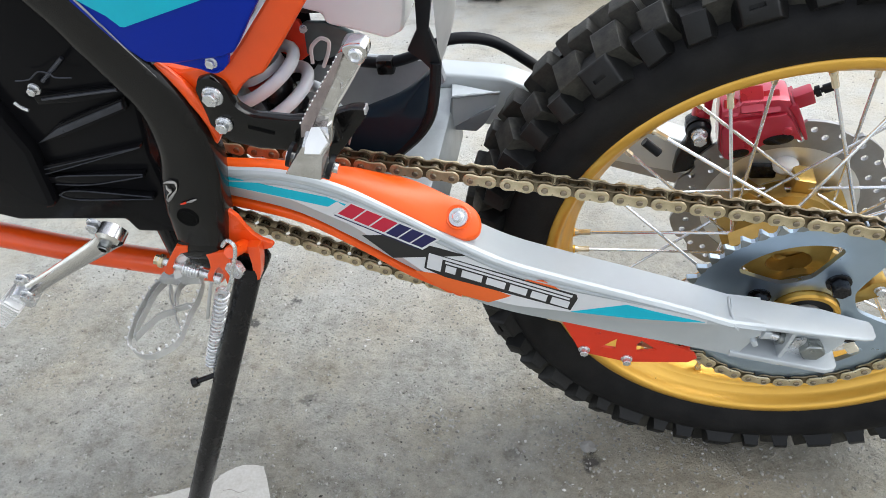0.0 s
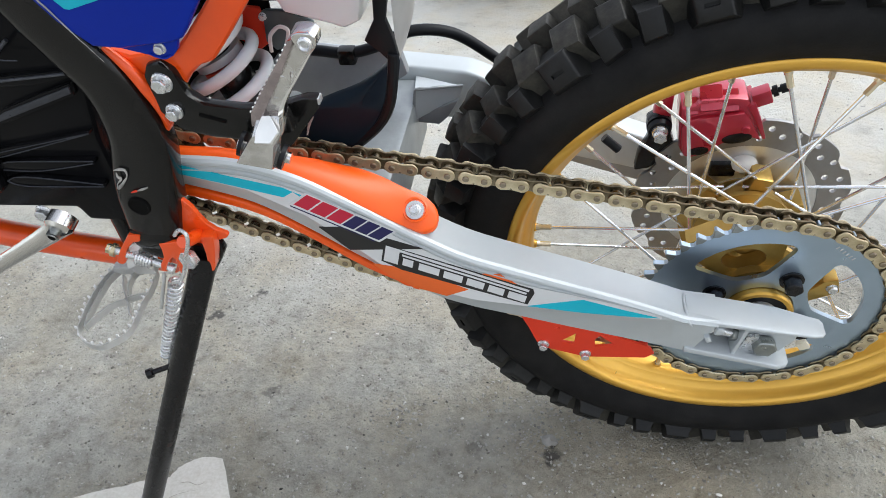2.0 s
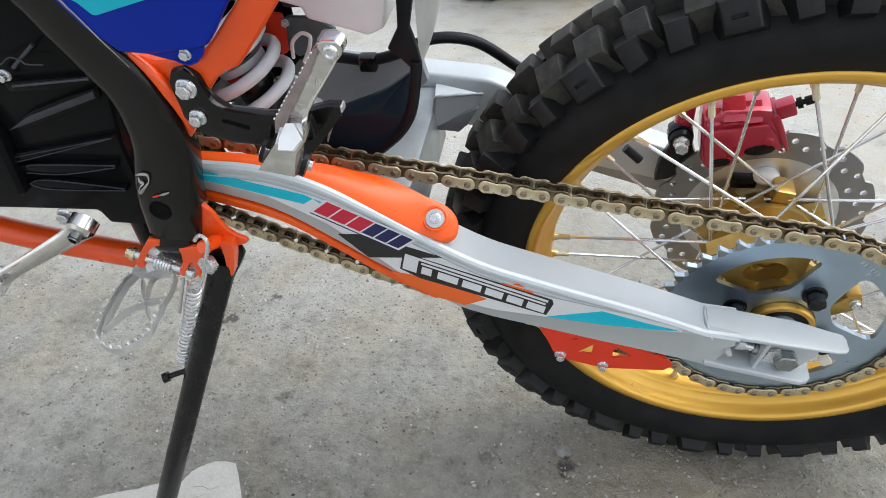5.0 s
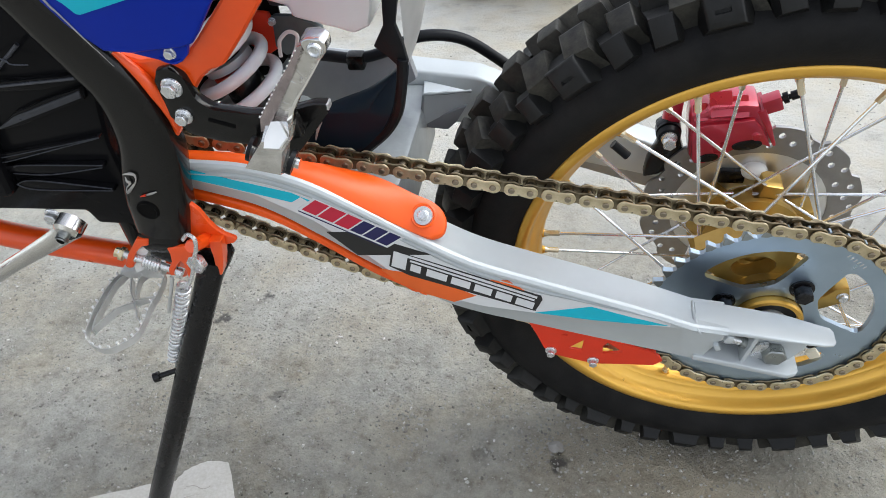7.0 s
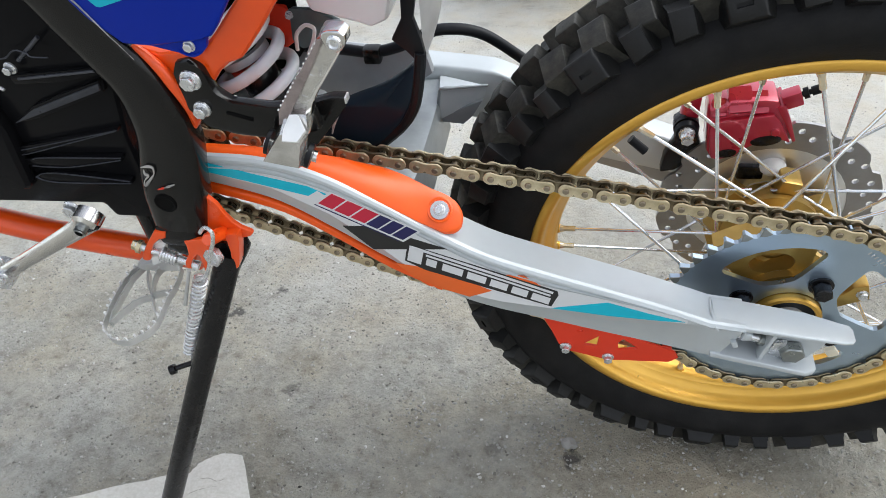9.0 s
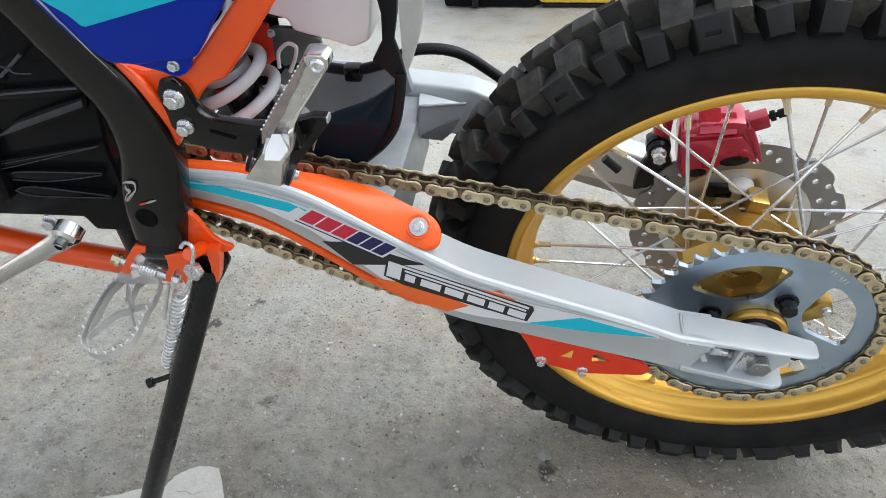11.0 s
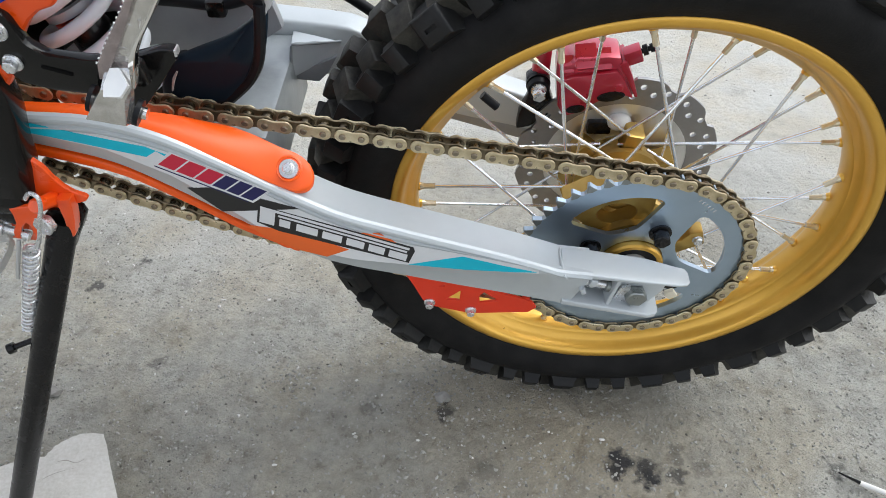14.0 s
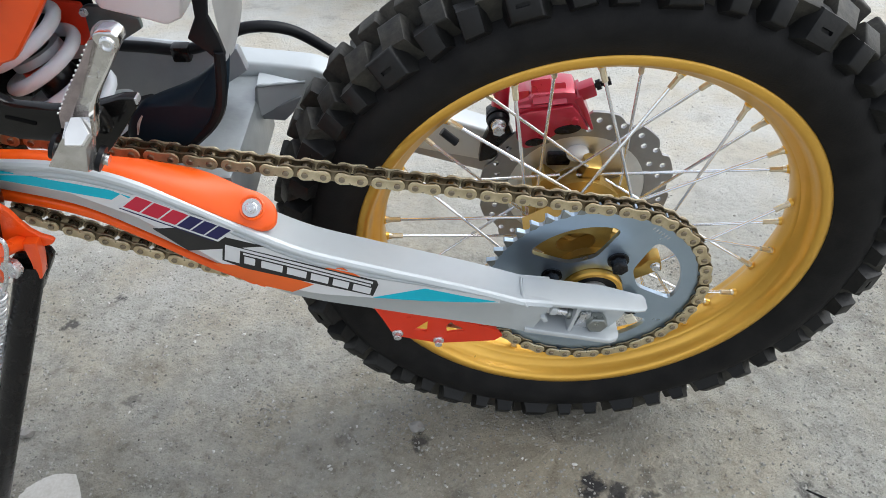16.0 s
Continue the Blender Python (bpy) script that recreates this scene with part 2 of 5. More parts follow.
def curve(pts, steps=6):
    """A smooth line through points of any size."""
    v = [Vector(p) for p in pts]
    out = []
    for i in range(len(v) - 1):
        a, b, c, d = v[max(i - 1, 0)], v[i], v[i + 1], v[min(i + 2, len(v) - 1)]
        for s in range(steps):
            t = s / steps
            out.append(0.5 * ((2 * b) + (c - a) * t + (2 * a - 5 * b + 4 * c - d) * t * t + (3 * b - a - 3 * c + d) * t**3))
    return out + [v[-1]]


def sweep(path, section, up=(0, 1, 0), closed=False):
    """A section (a function of 0..1 giving (side, lift) pairs) carried along a path."""
    bm = bmesh.new()
    path = [Vector(p) for p in path]
    rings, count = [], len(path)
    side = None
    for i, p in enumerate(path):
        d = (path[min(i + 1, count - 1)] - path[max(i - 1, 0)]).normalized()
        if side is None:
            side = d.cross(Vector(up))
            side = side.normalized() if side.length > 1e-3 else d.orthogonal().normalized()
        side = (side - d * side.dot(d)).normalized()
        lift = side.cross(d)
        rings.append([bm.verts.new(p + side * u + lift * w) for u, w in section(i / max(count - 1, 1))])
    n = len(rings[0])
    for i in range(count - 1):
        for k in range(n):
            j = (k + 1) % n
            bm.faces.new((rings[i][k], rings[i][j], rings[i + 1][j], rings[i + 1][k]))
    bm.faces.new(rings[0]), bm.faces.new(list(reversed(rings[-1])))
    return bm


def tube(path, r, n=12, flat=1.0, power=1.0):
    """A tube; r is one radius or a list spread evenly along it; flat squeezes it across, a power under 1 squares it."""
    rs = r if isinstance(r, (list, tuple)) else [r, r]

    def section(t):
        f = t * (len(rs) - 1)
        i = min(int(f), len(rs) - 2)
        rad = rs[i] + (rs[i + 1] - rs[i]) * (f - i)
        ring = []
        for k in range(n):
            c, s = math.cos(2 * math.pi * k / n), math.sin(2 * math.pi * k / n)
            ring.append((rad * math.copysign(abs(c) ** power, c), rad * flat * math.copysign(abs(s) ** power, s)))
        return ring
    return sweep(path, section)


def loft(stations, corner=5.0):
    """A box beam: stations of (x, z top, z bottom, y near, y far), with rounded corners."""
    bm = bmesh.new()
    rings = []
    for x, zt, zb, yn, yf in stations:
        c = min(corner, (zt - zb) * 0.4, (yf - yn) * 0.4)
        ring = []
        for cy, cz, a0 in ((yn + c, zb + c, 180), (yf - c, zb + c, 270), (yf - c, zt - c, 0), (yn + c, zt - c, 90)):
            ring += [(cy + c * math.cos(radians(a0 + d)), cz + c * math.sin(radians(a0 + d))) for d in (0, 30, 60, 90)]
        rings.append([bm.verts.new((x, y, z)) for y, z in ring])
    n = len(rings[0])
    for p, q in zip(rings, rings[1:]):
        for k in range(n):
            j = (k + 1) % n
            bm.faces.new((p[k], p[j], q[j], q[k]))
    bm.faces.new(rings[0]), bm.faces.new(list(reversed(rings[-1])))
    return bm


def block(c, size, width=1.0, turn=None):
    """A bevelled block round c."""
    bm = bmesh.new()
    bmesh.ops.create_cube(bm, size=1.0)
    bmesh.ops.scale(bm, vec=size, verts=bm.verts)
    bevel(bm, width)
    m = Matrix.Translation(c) @ (turn.to_4x4() if turn else Matrix())
    bmesh.ops.transform(bm, matrix=m, verts=bm.verts)
    return bm


def bolt(c, r, h, axis=(0, -1, 0), flange=1.45, turn=0.2):
    """A flanged hexagon bolt head standing on c along axis."""
    bm = bmesh.new()
    z = Vector(axis).normalized()
    q = z.to_track_quat("Z", "Y").to_matrix().to_4x4()
    if flange:
        f = bmesh.ops.create_cone(bm, cap_ends=True, segments=20, radius1=r * flange, radius2=r * flange * 0.92, depth=h * 0.3)
        bmesh.ops.translate(bm, vec=(0, 0, h * 0.15), verts=f["verts"])
    f = bmesh.ops.create_cone(bm, cap_ends=True, segments=6, radius1=r, radius2=r, depth=h * 0.9)
    bmesh.ops.translate(bm, vec=(0, 0, h * 0.55), verts=f["verts"])
    bmesh.ops.rotate(bm, verts=f["verts"], cent=(0, 0, 0), matrix=Matrix.Rotation(turn, 3, "Z"))
    bevel(bm, r * 0.1, 1, 40)
    bmesh.ops.transform(bm, matrix=Matrix.Translation(c) @ q, verts=bm.verts)
    return bm


def rod(a, b, r, n=12, r2=None):
    return tube([a, b], [r, r if r2 is None else r2], n)


def helix(a, b, radius, wire, turns, n=14, m=8):
    a, b = Vector(a), Vector(b)
    d = (b - a).normalized()
    u = d.orthogonal().normalized()
    v = d.cross(u)
    count = int(turns * n)
    pts = [a + (b - a) * (i / count) + (u * math.cos(2 * math.pi * i / n) + v * math.sin(2 * math.pi * i / n)) * radius for i in range(count + 1)]
    return tube(pts, wire, m)


def spin_ring(c, axis, inner, outer, rise=1.4, n=32):
    """A low rounded ring standing on c round an axis."""
    bm = spin([(inner, 0), (inner, -rise * 0.6), ((inner + outer) / 2, -rise), (outer, -rise * 0.4), (outer, 0)], n, closed=True)
    q = (-Vector(axis)).to_track_quat("Y", "Z").to_matrix().to_4x4()
    bmesh.ops.transform(bm, matrix=Matrix.Translation(c) @ q, verts=bm.verts)
    return bm


def raw_mesh(name, bm, mat, sharp=32.0):
    bmesh.ops.recalc_face_normals(bm, faces=bm.faces)
    bmesh.ops.scale(bm, vec=(0.001, 0.001, 0.001), verts=bm.verts)
    me = bpy.data.meshes.new(name)
    bm.to_mesh(me)
    bm.free()
    me.shade_smooth()
    me.set_sharp_from_angle(angle=radians(sharp))
    for one in mat if isinstance(mat, (list, tuple)) else [mat]:
        me.materials.append(one)
    return me

# ---- ground ----
def ground_material():
    m = bpy.data.materials.new("gritty_concrete")
    m.use_nodes = True
    nt = m.node_tree
    b = nt.nodes["Principled BSDF"]
    tc = nt.nodes.new("ShaderNodeTexCoord")

    def noisy(scale, detail, rough=0.6):
        n = nt.nodes.new("ShaderNodeTexNoise")
        n.inputs["Scale"].default_value, n.inputs["Detail"].default_value, n.inputs["Roughness"].default_value = scale, detail, rough
        nt.links.new(tc.outputs["Object"], n.inputs["Vector"])
        return n.outputs["Fac"]

    def ramp(src, stops):
        r = nt.nodes.new("ShaderNodeValToRGB")
        while len(r.color_ramp.elements) < len(stops):
            r.color_ramp.elements.new(0.5)
        for el, (p, c) in zip(r.color_ramp.elements, stops):
            el.position, el.color = p, (*c, 1)
        nt.links.new(src, r.inputs["Fac"])
        return r.outputs["Color"]

    def blend(kind, fac, a, c):
        x = nt.nodes.new("ShaderNodeMixRGB")
        x.blend_type = kind
        if isinstance(fac, float):
            x.inputs["Fac"].default_value = fac
        else:
            nt.links.new(fac, x.inputs["Fac"])
        for socket, v in (("Color1", a), ("Color2", c)):
            if isinstance(v, tuple):
                x.inputs[socket].default_value = (*v, 1)
            else:
                nt.links.new(v, x.inputs[socket])
        return x.outputs["Color"]

    col = ramp(noisy(2.6, 6), [(0.3, (0.3, 0.295, 0.262)), (0.5, (0.35, 0.348, 0.316)), (0.7, (0.4, 0.401, 0.37))])
    col = blend("MULTIPLY", 0.62, col, ramp(noisy(24, 12, 0.72), [(0.32, (0.4, 0.37, 0.32)), (0.45, (0.82, 0.8, 0.76)), (0.54, (1.0, 0.99, 0.97)), (0.72, (1.22, 1.21, 1.18))]))
    col = blend("MULTIPLY", 0.45, col, ramp(noisy(130, 9, 0.78), [(0.3, (0.55, 0.52, 0.48)), (0.5, (1, 1, 1)), (0.72, (1.25, 1.24, 1.22))]))
    col = blend("MULTIPLY", 0.25, col, ramp(noisy(420, 3, 0.6), [(0.3, (0.55, 0.53, 0.5)), (0.52, (1, 1, 1)), (0.72, (1.3, 1.3, 1.28))]))
    col = blend("MULTIPLY", 0.75, col, ramp(noisy(42, 8, 0.7), [(0.33, (0.5, 0.47, 0.42)), (0.42, (0.88, 0.87, 0.84)), (0.5, (1.0, 1.0, 1.0)), (0.7, (1.08, 1.08, 1.07))]))
    # stronger far light painted as paler concrete away from the parking place, and soft dark smudges
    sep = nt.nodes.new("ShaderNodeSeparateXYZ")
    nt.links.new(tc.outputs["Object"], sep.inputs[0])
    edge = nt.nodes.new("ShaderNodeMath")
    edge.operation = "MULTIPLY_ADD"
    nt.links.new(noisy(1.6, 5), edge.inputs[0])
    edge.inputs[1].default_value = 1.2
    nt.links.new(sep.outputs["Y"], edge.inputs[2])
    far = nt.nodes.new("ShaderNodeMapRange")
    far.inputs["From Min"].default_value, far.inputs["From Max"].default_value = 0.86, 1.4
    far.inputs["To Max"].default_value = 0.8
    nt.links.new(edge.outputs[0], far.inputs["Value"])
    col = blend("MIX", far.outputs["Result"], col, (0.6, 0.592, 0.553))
    col = blend("MULTIPLY", 0.42, col, ramp(noisy(9, 7, 0.65), [(0.34, (0.42, 0.4, 0.37)), (0.43, (0.85, 0.84, 0.82)), (0.52, (1.0, 1.0, 1.0)), (0.7, (1.1, 1.1, 1.1))]))
    col = blend("MULTIPLY", 0.8, col, ramp(noisy(6, 5), [(0.42, (1.0, 1.0, 1.0)), (0.62, (0.97, 0.9, 0.79))]))
    # tyre's contact shade painted as a brown tint round its foot
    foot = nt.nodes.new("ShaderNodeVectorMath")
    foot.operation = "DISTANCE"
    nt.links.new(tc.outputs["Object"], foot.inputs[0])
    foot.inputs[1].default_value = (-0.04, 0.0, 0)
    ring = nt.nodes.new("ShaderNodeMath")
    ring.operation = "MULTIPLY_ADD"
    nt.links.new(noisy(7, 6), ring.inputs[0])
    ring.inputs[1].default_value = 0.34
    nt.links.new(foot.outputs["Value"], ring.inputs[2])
    foot_shade = nt.nodes.new("ShaderNodeMapRange")
    foot_shade.inputs["From Min"].default_value, foot_shade.inputs["From Max"].default_value = 0.22, 0.5
    foot_shade.inputs["To Min"].default_value, foot_shade.inputs["To Max"].default_value = 0.65, 0.0
    nt.links.new(ring.outputs[0], foot_shade.inputs["Value"])
    col = blend("MULTIPLY", foot_shade.outputs["Result"], col, (0.86, 0.77, 0.64))
    # three oily tyre-block prints and a few smaller dark stains
    warp = nt.nodes.new("ShaderNodeTexNoise")
    warp.inputs["Scale"].default_value, warp.inputs["Detail"].default_value = 70, 7
    nt.links.new(tc.outputs["Object"], warp.inputs["Vector"])
    shift = nt.nodes.new("ShaderNodeVectorMath")
    shift.operation = "MULTIPLY_ADD"
    nt.links.new(warp.outputs["Color"], shift.inputs[0])
    shift.inputs[1].default_value, shift.inputs[2].default_value = (0.034, 0.05, 0), (-0.017, -0.025, 0)
    moved = nt.nodes.new("ShaderNodeVectorMath")
    nt.links.new(tc.outputs["Object"], moved.inputs[0])
    nt.links.new(shift.outputs[0], moved.inputs[1])
    for x, y, r, power in ((0.036, -0.062, 0.017, 1.0), (0.03, -0.078, 0.012, 0.9), (0.07, -0.07, 0.017, 0.9), (0.067, -0.088, 0.014, 1.0), (0.105, -0.08, 0.013, 0.75), (0.109, -0.052, 0.01, 0.45), (0.135, -0.07, 0.013, 0.35),
                           (-0.186, 0.004, 0.013, 0.8), (-0.755, 0.225, 0.014, 0.8), (-0.70, 0.29, 0.011, 0.8), (-0.60, 0.07, 0.013, 0.5), (0.305, -0.066, 0.014, 0.6), (-0.13, -0.085, 0.02, 0.35), (-0.16, -0.105, 0.014, 0.4), (-0.29, 0.0, 0.012, 0.35)):
        d = nt.nodes.new("ShaderNodeVectorMath")
        d.operation = "DISTANCE"
        nt.links.new(moved.outputs[0], d.inputs[0])
        d.inputs[1].default_value = (x, y, 0)
        f = nt.nodes.new("ShaderNodeMapRange")
        f.inputs["From Min"].default_value, f.inputs["From Max"].default_value = r * 0.65, r * 1.15
        f.inputs["To Min"].default_value, f.inputs["To Max"].default_value = 1.0 * power, 0.0
        nt.links.new(d.outputs["Value"], f.inputs["Value"])
        col = blend("MIX", f.outputs["Result"], col, (0.018, 0.017, 0.017))
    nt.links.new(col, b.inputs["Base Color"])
    b.inputs["Roughness"].default_value = 0.6
    b.inputs["Specular IOR Level"].default_value = 0.5
    pebbles = nt.nodes.new("ShaderNodeTexVoronoi")
    pebbles.feature = "SMOOTH_F1"
    pebbles.inputs["Scale"].default_value = 150
    nt.links.new(tc.outputs["Object"], pebbles.inputs["Vector"])
    swell = nt.nodes.new("ShaderNodeMath")
    swell.operation = "MULTIPLY_ADD"
    nt.links.new(pebbles.outputs["Distance"], swell.inputs[0])
    swell.inputs[1].default_value = -0.07
    nt.links.new(noisy(60, 8, 0.7), swell.inputs[2])
    mixh = nt.nodes.new("ShaderNodeMath")
    mixh.operation = "MULTIPLY_ADD"
    nt.links.new(noisy(260, 5), mixh.inputs[0])
    mixh.inputs[1].default_value = 0.14
    nt.links.new(swell.outputs[0], mixh.inputs[2])
    bp = nt.nodes.new("ShaderNodeBump")
    bp.inputs["Strength"].default_value, bp.inputs["Distance"].default_value = 1.0, 0.009
    nt.links.new(mixh.outputs[0], bp.inputs["Height"])
    nt.links.new(bp.outputs["Normal"], b.inputs["Normal"])
    return m


def ground_z(x, y):
    return 0.004 * noise.noise((x * 5, y * 5, 0)) + 0.0016 * noise.noise((x * 22, y * 22, 3)) - 0.002


def make_ground():
    """One sheet to the horizon, fine and slightly uneven near the bike."""
    def lines(a, b, n, far):
        near = [a + (b - a) * i / n for i in range(n + 1)]
        return [a - far, a - far / 6, a - far / 40] + near + [b + far / 40, b + far / 6, b + far]
    xs, ys = lines(-1.6, 1.2, 140, 400.0), lines(-0.5, 2.3, 140, 400.0)
    verts, faces = [], []
    for y in ys:
        for x in xs:
            near = -1.6 <= x <= 1.2 and -0.5 <= y <= 2.3
            z = 0.0
            if near:
                z = ground_z(x, y)
            verts.append((x, y, z))
    w = len(xs)
    for j in range(len(ys) - 1):
        for i in range(w - 1):
            faces.append((j * w + i, j * w + i + 1, (j + 1) * w + i + 1, (j + 1) * w + i))
    me = bpy.data.meshes.new("ground")
    me.from_pydata(verts, [], faces)
    me.shade_smooth()
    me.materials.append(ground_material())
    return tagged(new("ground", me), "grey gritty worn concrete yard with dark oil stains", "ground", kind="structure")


make_ground()


def grit_material(name, stops):
    """Stone colours that change from crumb to crumb."""
    m = bpy.data.materials.new(name)
    m.use_nodes = True
    nt = m.node_tree
    geo = nt.nodes.new("ShaderNodeNewGeometry")
    r = nt.nodes.new("ShaderNodeValToRGB")
    while len(r.color_ramp.elements) < len(stops):
        r.color_ramp.elements.new(0.5)
    for el, (p, c) in zip(r.color_ramp.elements, stops):
        el.position, el.color = p, (*c, 1)
    nt.links.new(geo.outputs["Random Per Island"], r.inputs["Fac"])
    nt.links.new(r.outputs["Color"], nt.nodes["Principled BSDF"].inputs["Base Color"])
    nt.nodes["Principled BSDF"].inputs["Roughness"].default_value = 0.75
    return m


def stones(name, count, rmin, rmax, power, stops, seed, label, clumps=0):
    rng = random.Random(seed)
    verts, faces = [], []
    heaps = [(rng.uniform(-1.2, 0.7), rng.uniform(-0.35, 0.35), rng.uniform(0.03, 0.12)) for _ in range(clumps)]
    for _ in range(count):
        if heaps and rng.random() < 0.45:
            hx, hy, hr = rng.choice(heaps)
            x, y = rng.gauss(hx, hr), rng.gauss(hy, hr)
        else:
            x, y = rng.uniform(-1.3, 0.8), rng.uniform(-0.4, 0.4) if rng.random() < 0.9 else rng.uniform(0.4, 1.6)
        r = rmin + (rmax - rmin) * rng.random() ** power
        z = ground_z(x, y)
        base, a0 = len(verts), rng.random() * 6.28
        sx, sy, up = rng.uniform(0.6, 1.3), rng.uniform(0.5, 1.0), r * rng.uniform(0.35, 0.9)
        turn = rng.random() * 6.28
        c, s = math.cos(turn), math.sin(turn)
        n = 5
        for lvl, rad in ((-0.4, 1.0), (0.4, 0.95), (1.0, 0.5)):
            for k in range(n):
                a = a0 + k * 6.283 / n + rng.uniform(-0.35, 0.35)
                q = r * rad * rng.uniform(0.75, 1.25)
                u, v = q * sx * math.cos(a), q * sy * math.sin(a)
                verts.append((x + u * c - v * s, y + u * s + v * c, z + up * lvl * rng.uniform(0.8, 1.2)))
        for l in (0, n):
            for k in range(n):
                j = (k + 1) % n
                faces.append((base + l + k, base + l + j, base + l + n + j, base + l + n + k))
        faces.append(tuple(base + 2 * n + k for k in range(n)))
    me = bpy.data.meshes.new(name)
    me.from_pydata(verts, [], faces)
    me.materials.append(grit_material(name + "_stone", stops))
    return tagged(new(name, me), label, "gravel", kind="stuff")


GRIT = [(0.0, (0.15, 0.14, 0.12)), (0.15, (0.24, 0.231, 0.205)), (0.55, (0.33, 0.322, 0.292)), (0.975, (0.4, 0.39, 0.356)), (0.985, (0.6, 0.59, 0.56))]
stones("gravel", 38000, 0.0006, 0.0031, 2.7, GRIT, 3, "loose pale grit and small stones on the concrete", 70)
stones("dark_grit", 600, 0.0005, 0.0024, 2.6, [(0.0, (0.04, 0.037, 0.033)), (1.0, (0.13, 0.12, 0.1))], 5, "scattered dark grit and crumbs on the concrete", 25)


def lump(name, c, size, mat, label, category, seed):
    """A broken stone lying on the ground."""
    bm = bmesh.new()
    bmesh.ops.create_icosphere(bm, subdivisions=2, radius=1.0)
    for v in bm.verts:
        k = 1 + 0.35 * noise.noise(v.co * 1.7 + Vector((seed, 0, 0)))
        v.co = Vector((v.co.x * size[0] * k, v.co.y * size[1] * k, max(v.co.z, -0.5) * size[2] * k))
    bmesh.ops.translate(bm, vec=c, verts=bm.verts)
    return tagged(part(name, bm, mat, None, sharp=25), label, category)


STONE = surface("grey_stone", (0.3, 0.29, 0.27), 0.9, scale=60, dark=(0.2, 0.19, 0.17), mix=0.9, bump=0.4)
lump("stone", (-190, 22, 4), (11, 8, 7), STONE, "small rough grey stone lying on the concrete", "stone", 1.0)
lump("stone", (-724, 10, 4), (12, 8, 8), STONE, "small rough grey stone lying on the concrete", "stone", 4.0)
CHIP = surface("pale_chip", (0.66, 0.65, 0.62), 0.8, scale=90)
lump("chip", (18, -34, 1), (3.6, 2.2, 1.4), CHIP, "pale chip of stone lying on the concrete", "chip", 7.0)
lump("chip", (-542, 200, 1), (4.5, 1.6, 1.2), CHIP, "thin white chip lying on the concrete", "chip", 9.0)
lump("chip", (-395, -88, 1), (3.4, 1.9, 1.3), CHIP, "pale chip of stone lying on the concrete", "chip", 12.0)


def make_butt():
    base = new("cigarette_butt")
    base.location = (0.335, -0.092, 0.0045)
    base.rotation_euler = (0, 0, radians(-26))
    part("filter", rod((-14, 0, 0), (14, 0, 0), 3.2, 14), PAPER, base)
    part("burnt_end", rod((-38, 5, -2), (-13, 0, 0), 0.9, 8, 2.2), BLACK_STEEL, base, "charred dark end")
    tagged(base, "white cigarette butt with charred end on the ground", "cigarette butt")


make_butt()


def make_wood():
    """The split board under the side stand."""
    edge = [(-483, -268), (-541, -172), (-560, -141), (-577, -112), (-588, -96), (-597, -96), (-609, -98), (-622, -103), (-633, -110), (-638, -114), (-640, -121), (-642, -124), (-643, -129), (-657, -134), (-685, -144), (-703, -150), (-790, -190), (-770, -340)]
    rng = random.Random(21)
    top = []
    for k, (x, y) in enumerate(edge):
        top.append((x, y))
        x2, y2 = edge[(k + 1) % len(edge)]
        if k >= 5:
            for f in (0.3, 0.65):
                top.append((x + (x2 - x) * f + rng.uniform(-0.8, 0.8), y + (y2 - y) * f + rng.uniform(-1.2, 1.2)))
    bm = bmesh.new()
    a = [bm.verts.new((x, y, 68 + 1.5 * math.sin(x * 0.11))) for x, y in top]
    b = [bm.verts.new((x - 24, y - 14, 0)) for x, y in top]
    bm.faces.new(a), bm.faces.new(list(reversed(b)))
    for i in range(len(a)):
        j = (i + 1) % len(a)
        bm.faces.new((a[i], b[i], b[j], a[j]))
    bevel(bm, 2.0)
    board = part("wood_block", bm, WOOD, None)
    for line, r in zip([[(-624.1, -136.8), (-613.6, -134.9), (-601.5, -136.7), (-591.0, -127.9), (-577.1, -122.8)], [(-651.2, -145.6), (-641.1, -143.1), (-632.8, -141.5), (-623.0, -139.3)], [(-638.1, -164.1), (-620.0, -152.1), (-598.8, -142.9), (-576.0, -136.6)]], (0.45, 0.4, 0.3)):
        part("crack", tube(curve([(x, y, 68.6 + 1.5 * math.sin(x * 0.11)) for x, y in line], 5), [0.2, r, 0.5 * r, r, 0.1], 6), CRACK, board, "dark drying crack")
    return tagged(board, "pale weathered split wooden board under the side stand", "wood block")


make_wood()


def make_machine():
    """The low end of a yellow machine standing across the yard."""
    base = new("yellow_machine")
    base.location = (0, 2.26, 0)
    part("body", block((40, 0, 390), (680, 720, 752), 20), YELLOW, base)
    # shade under the body drawn as a thin black strip
    part("skirt", block((40, 0, 7), (660, 704, 13), 3), BLACK_STEEL, base, "thin black strip for the shade under the body")
    part("cab_side", block((-470, -6, 383), (330, 712, 766), 20), BLACK_PAINT, base)
    part("handrail", tube([(-520, -372, 8), (-520, -372, 700), (-490, -372, 740)], 14, 12), BLACK_STEEL, base)
    tagged(base, "yellow painted machine with black strip at its foot standing across the yard", "machine")


make_machine()

# ---- the motorcycle: millimetres round the rear axle ----
bike = new("motorcycle")
bike.matrix_world = BIKE
tagged(bike, "orange, silver and black dirt bike leaning on its side stand", "motorcycle")
MID = 34.0


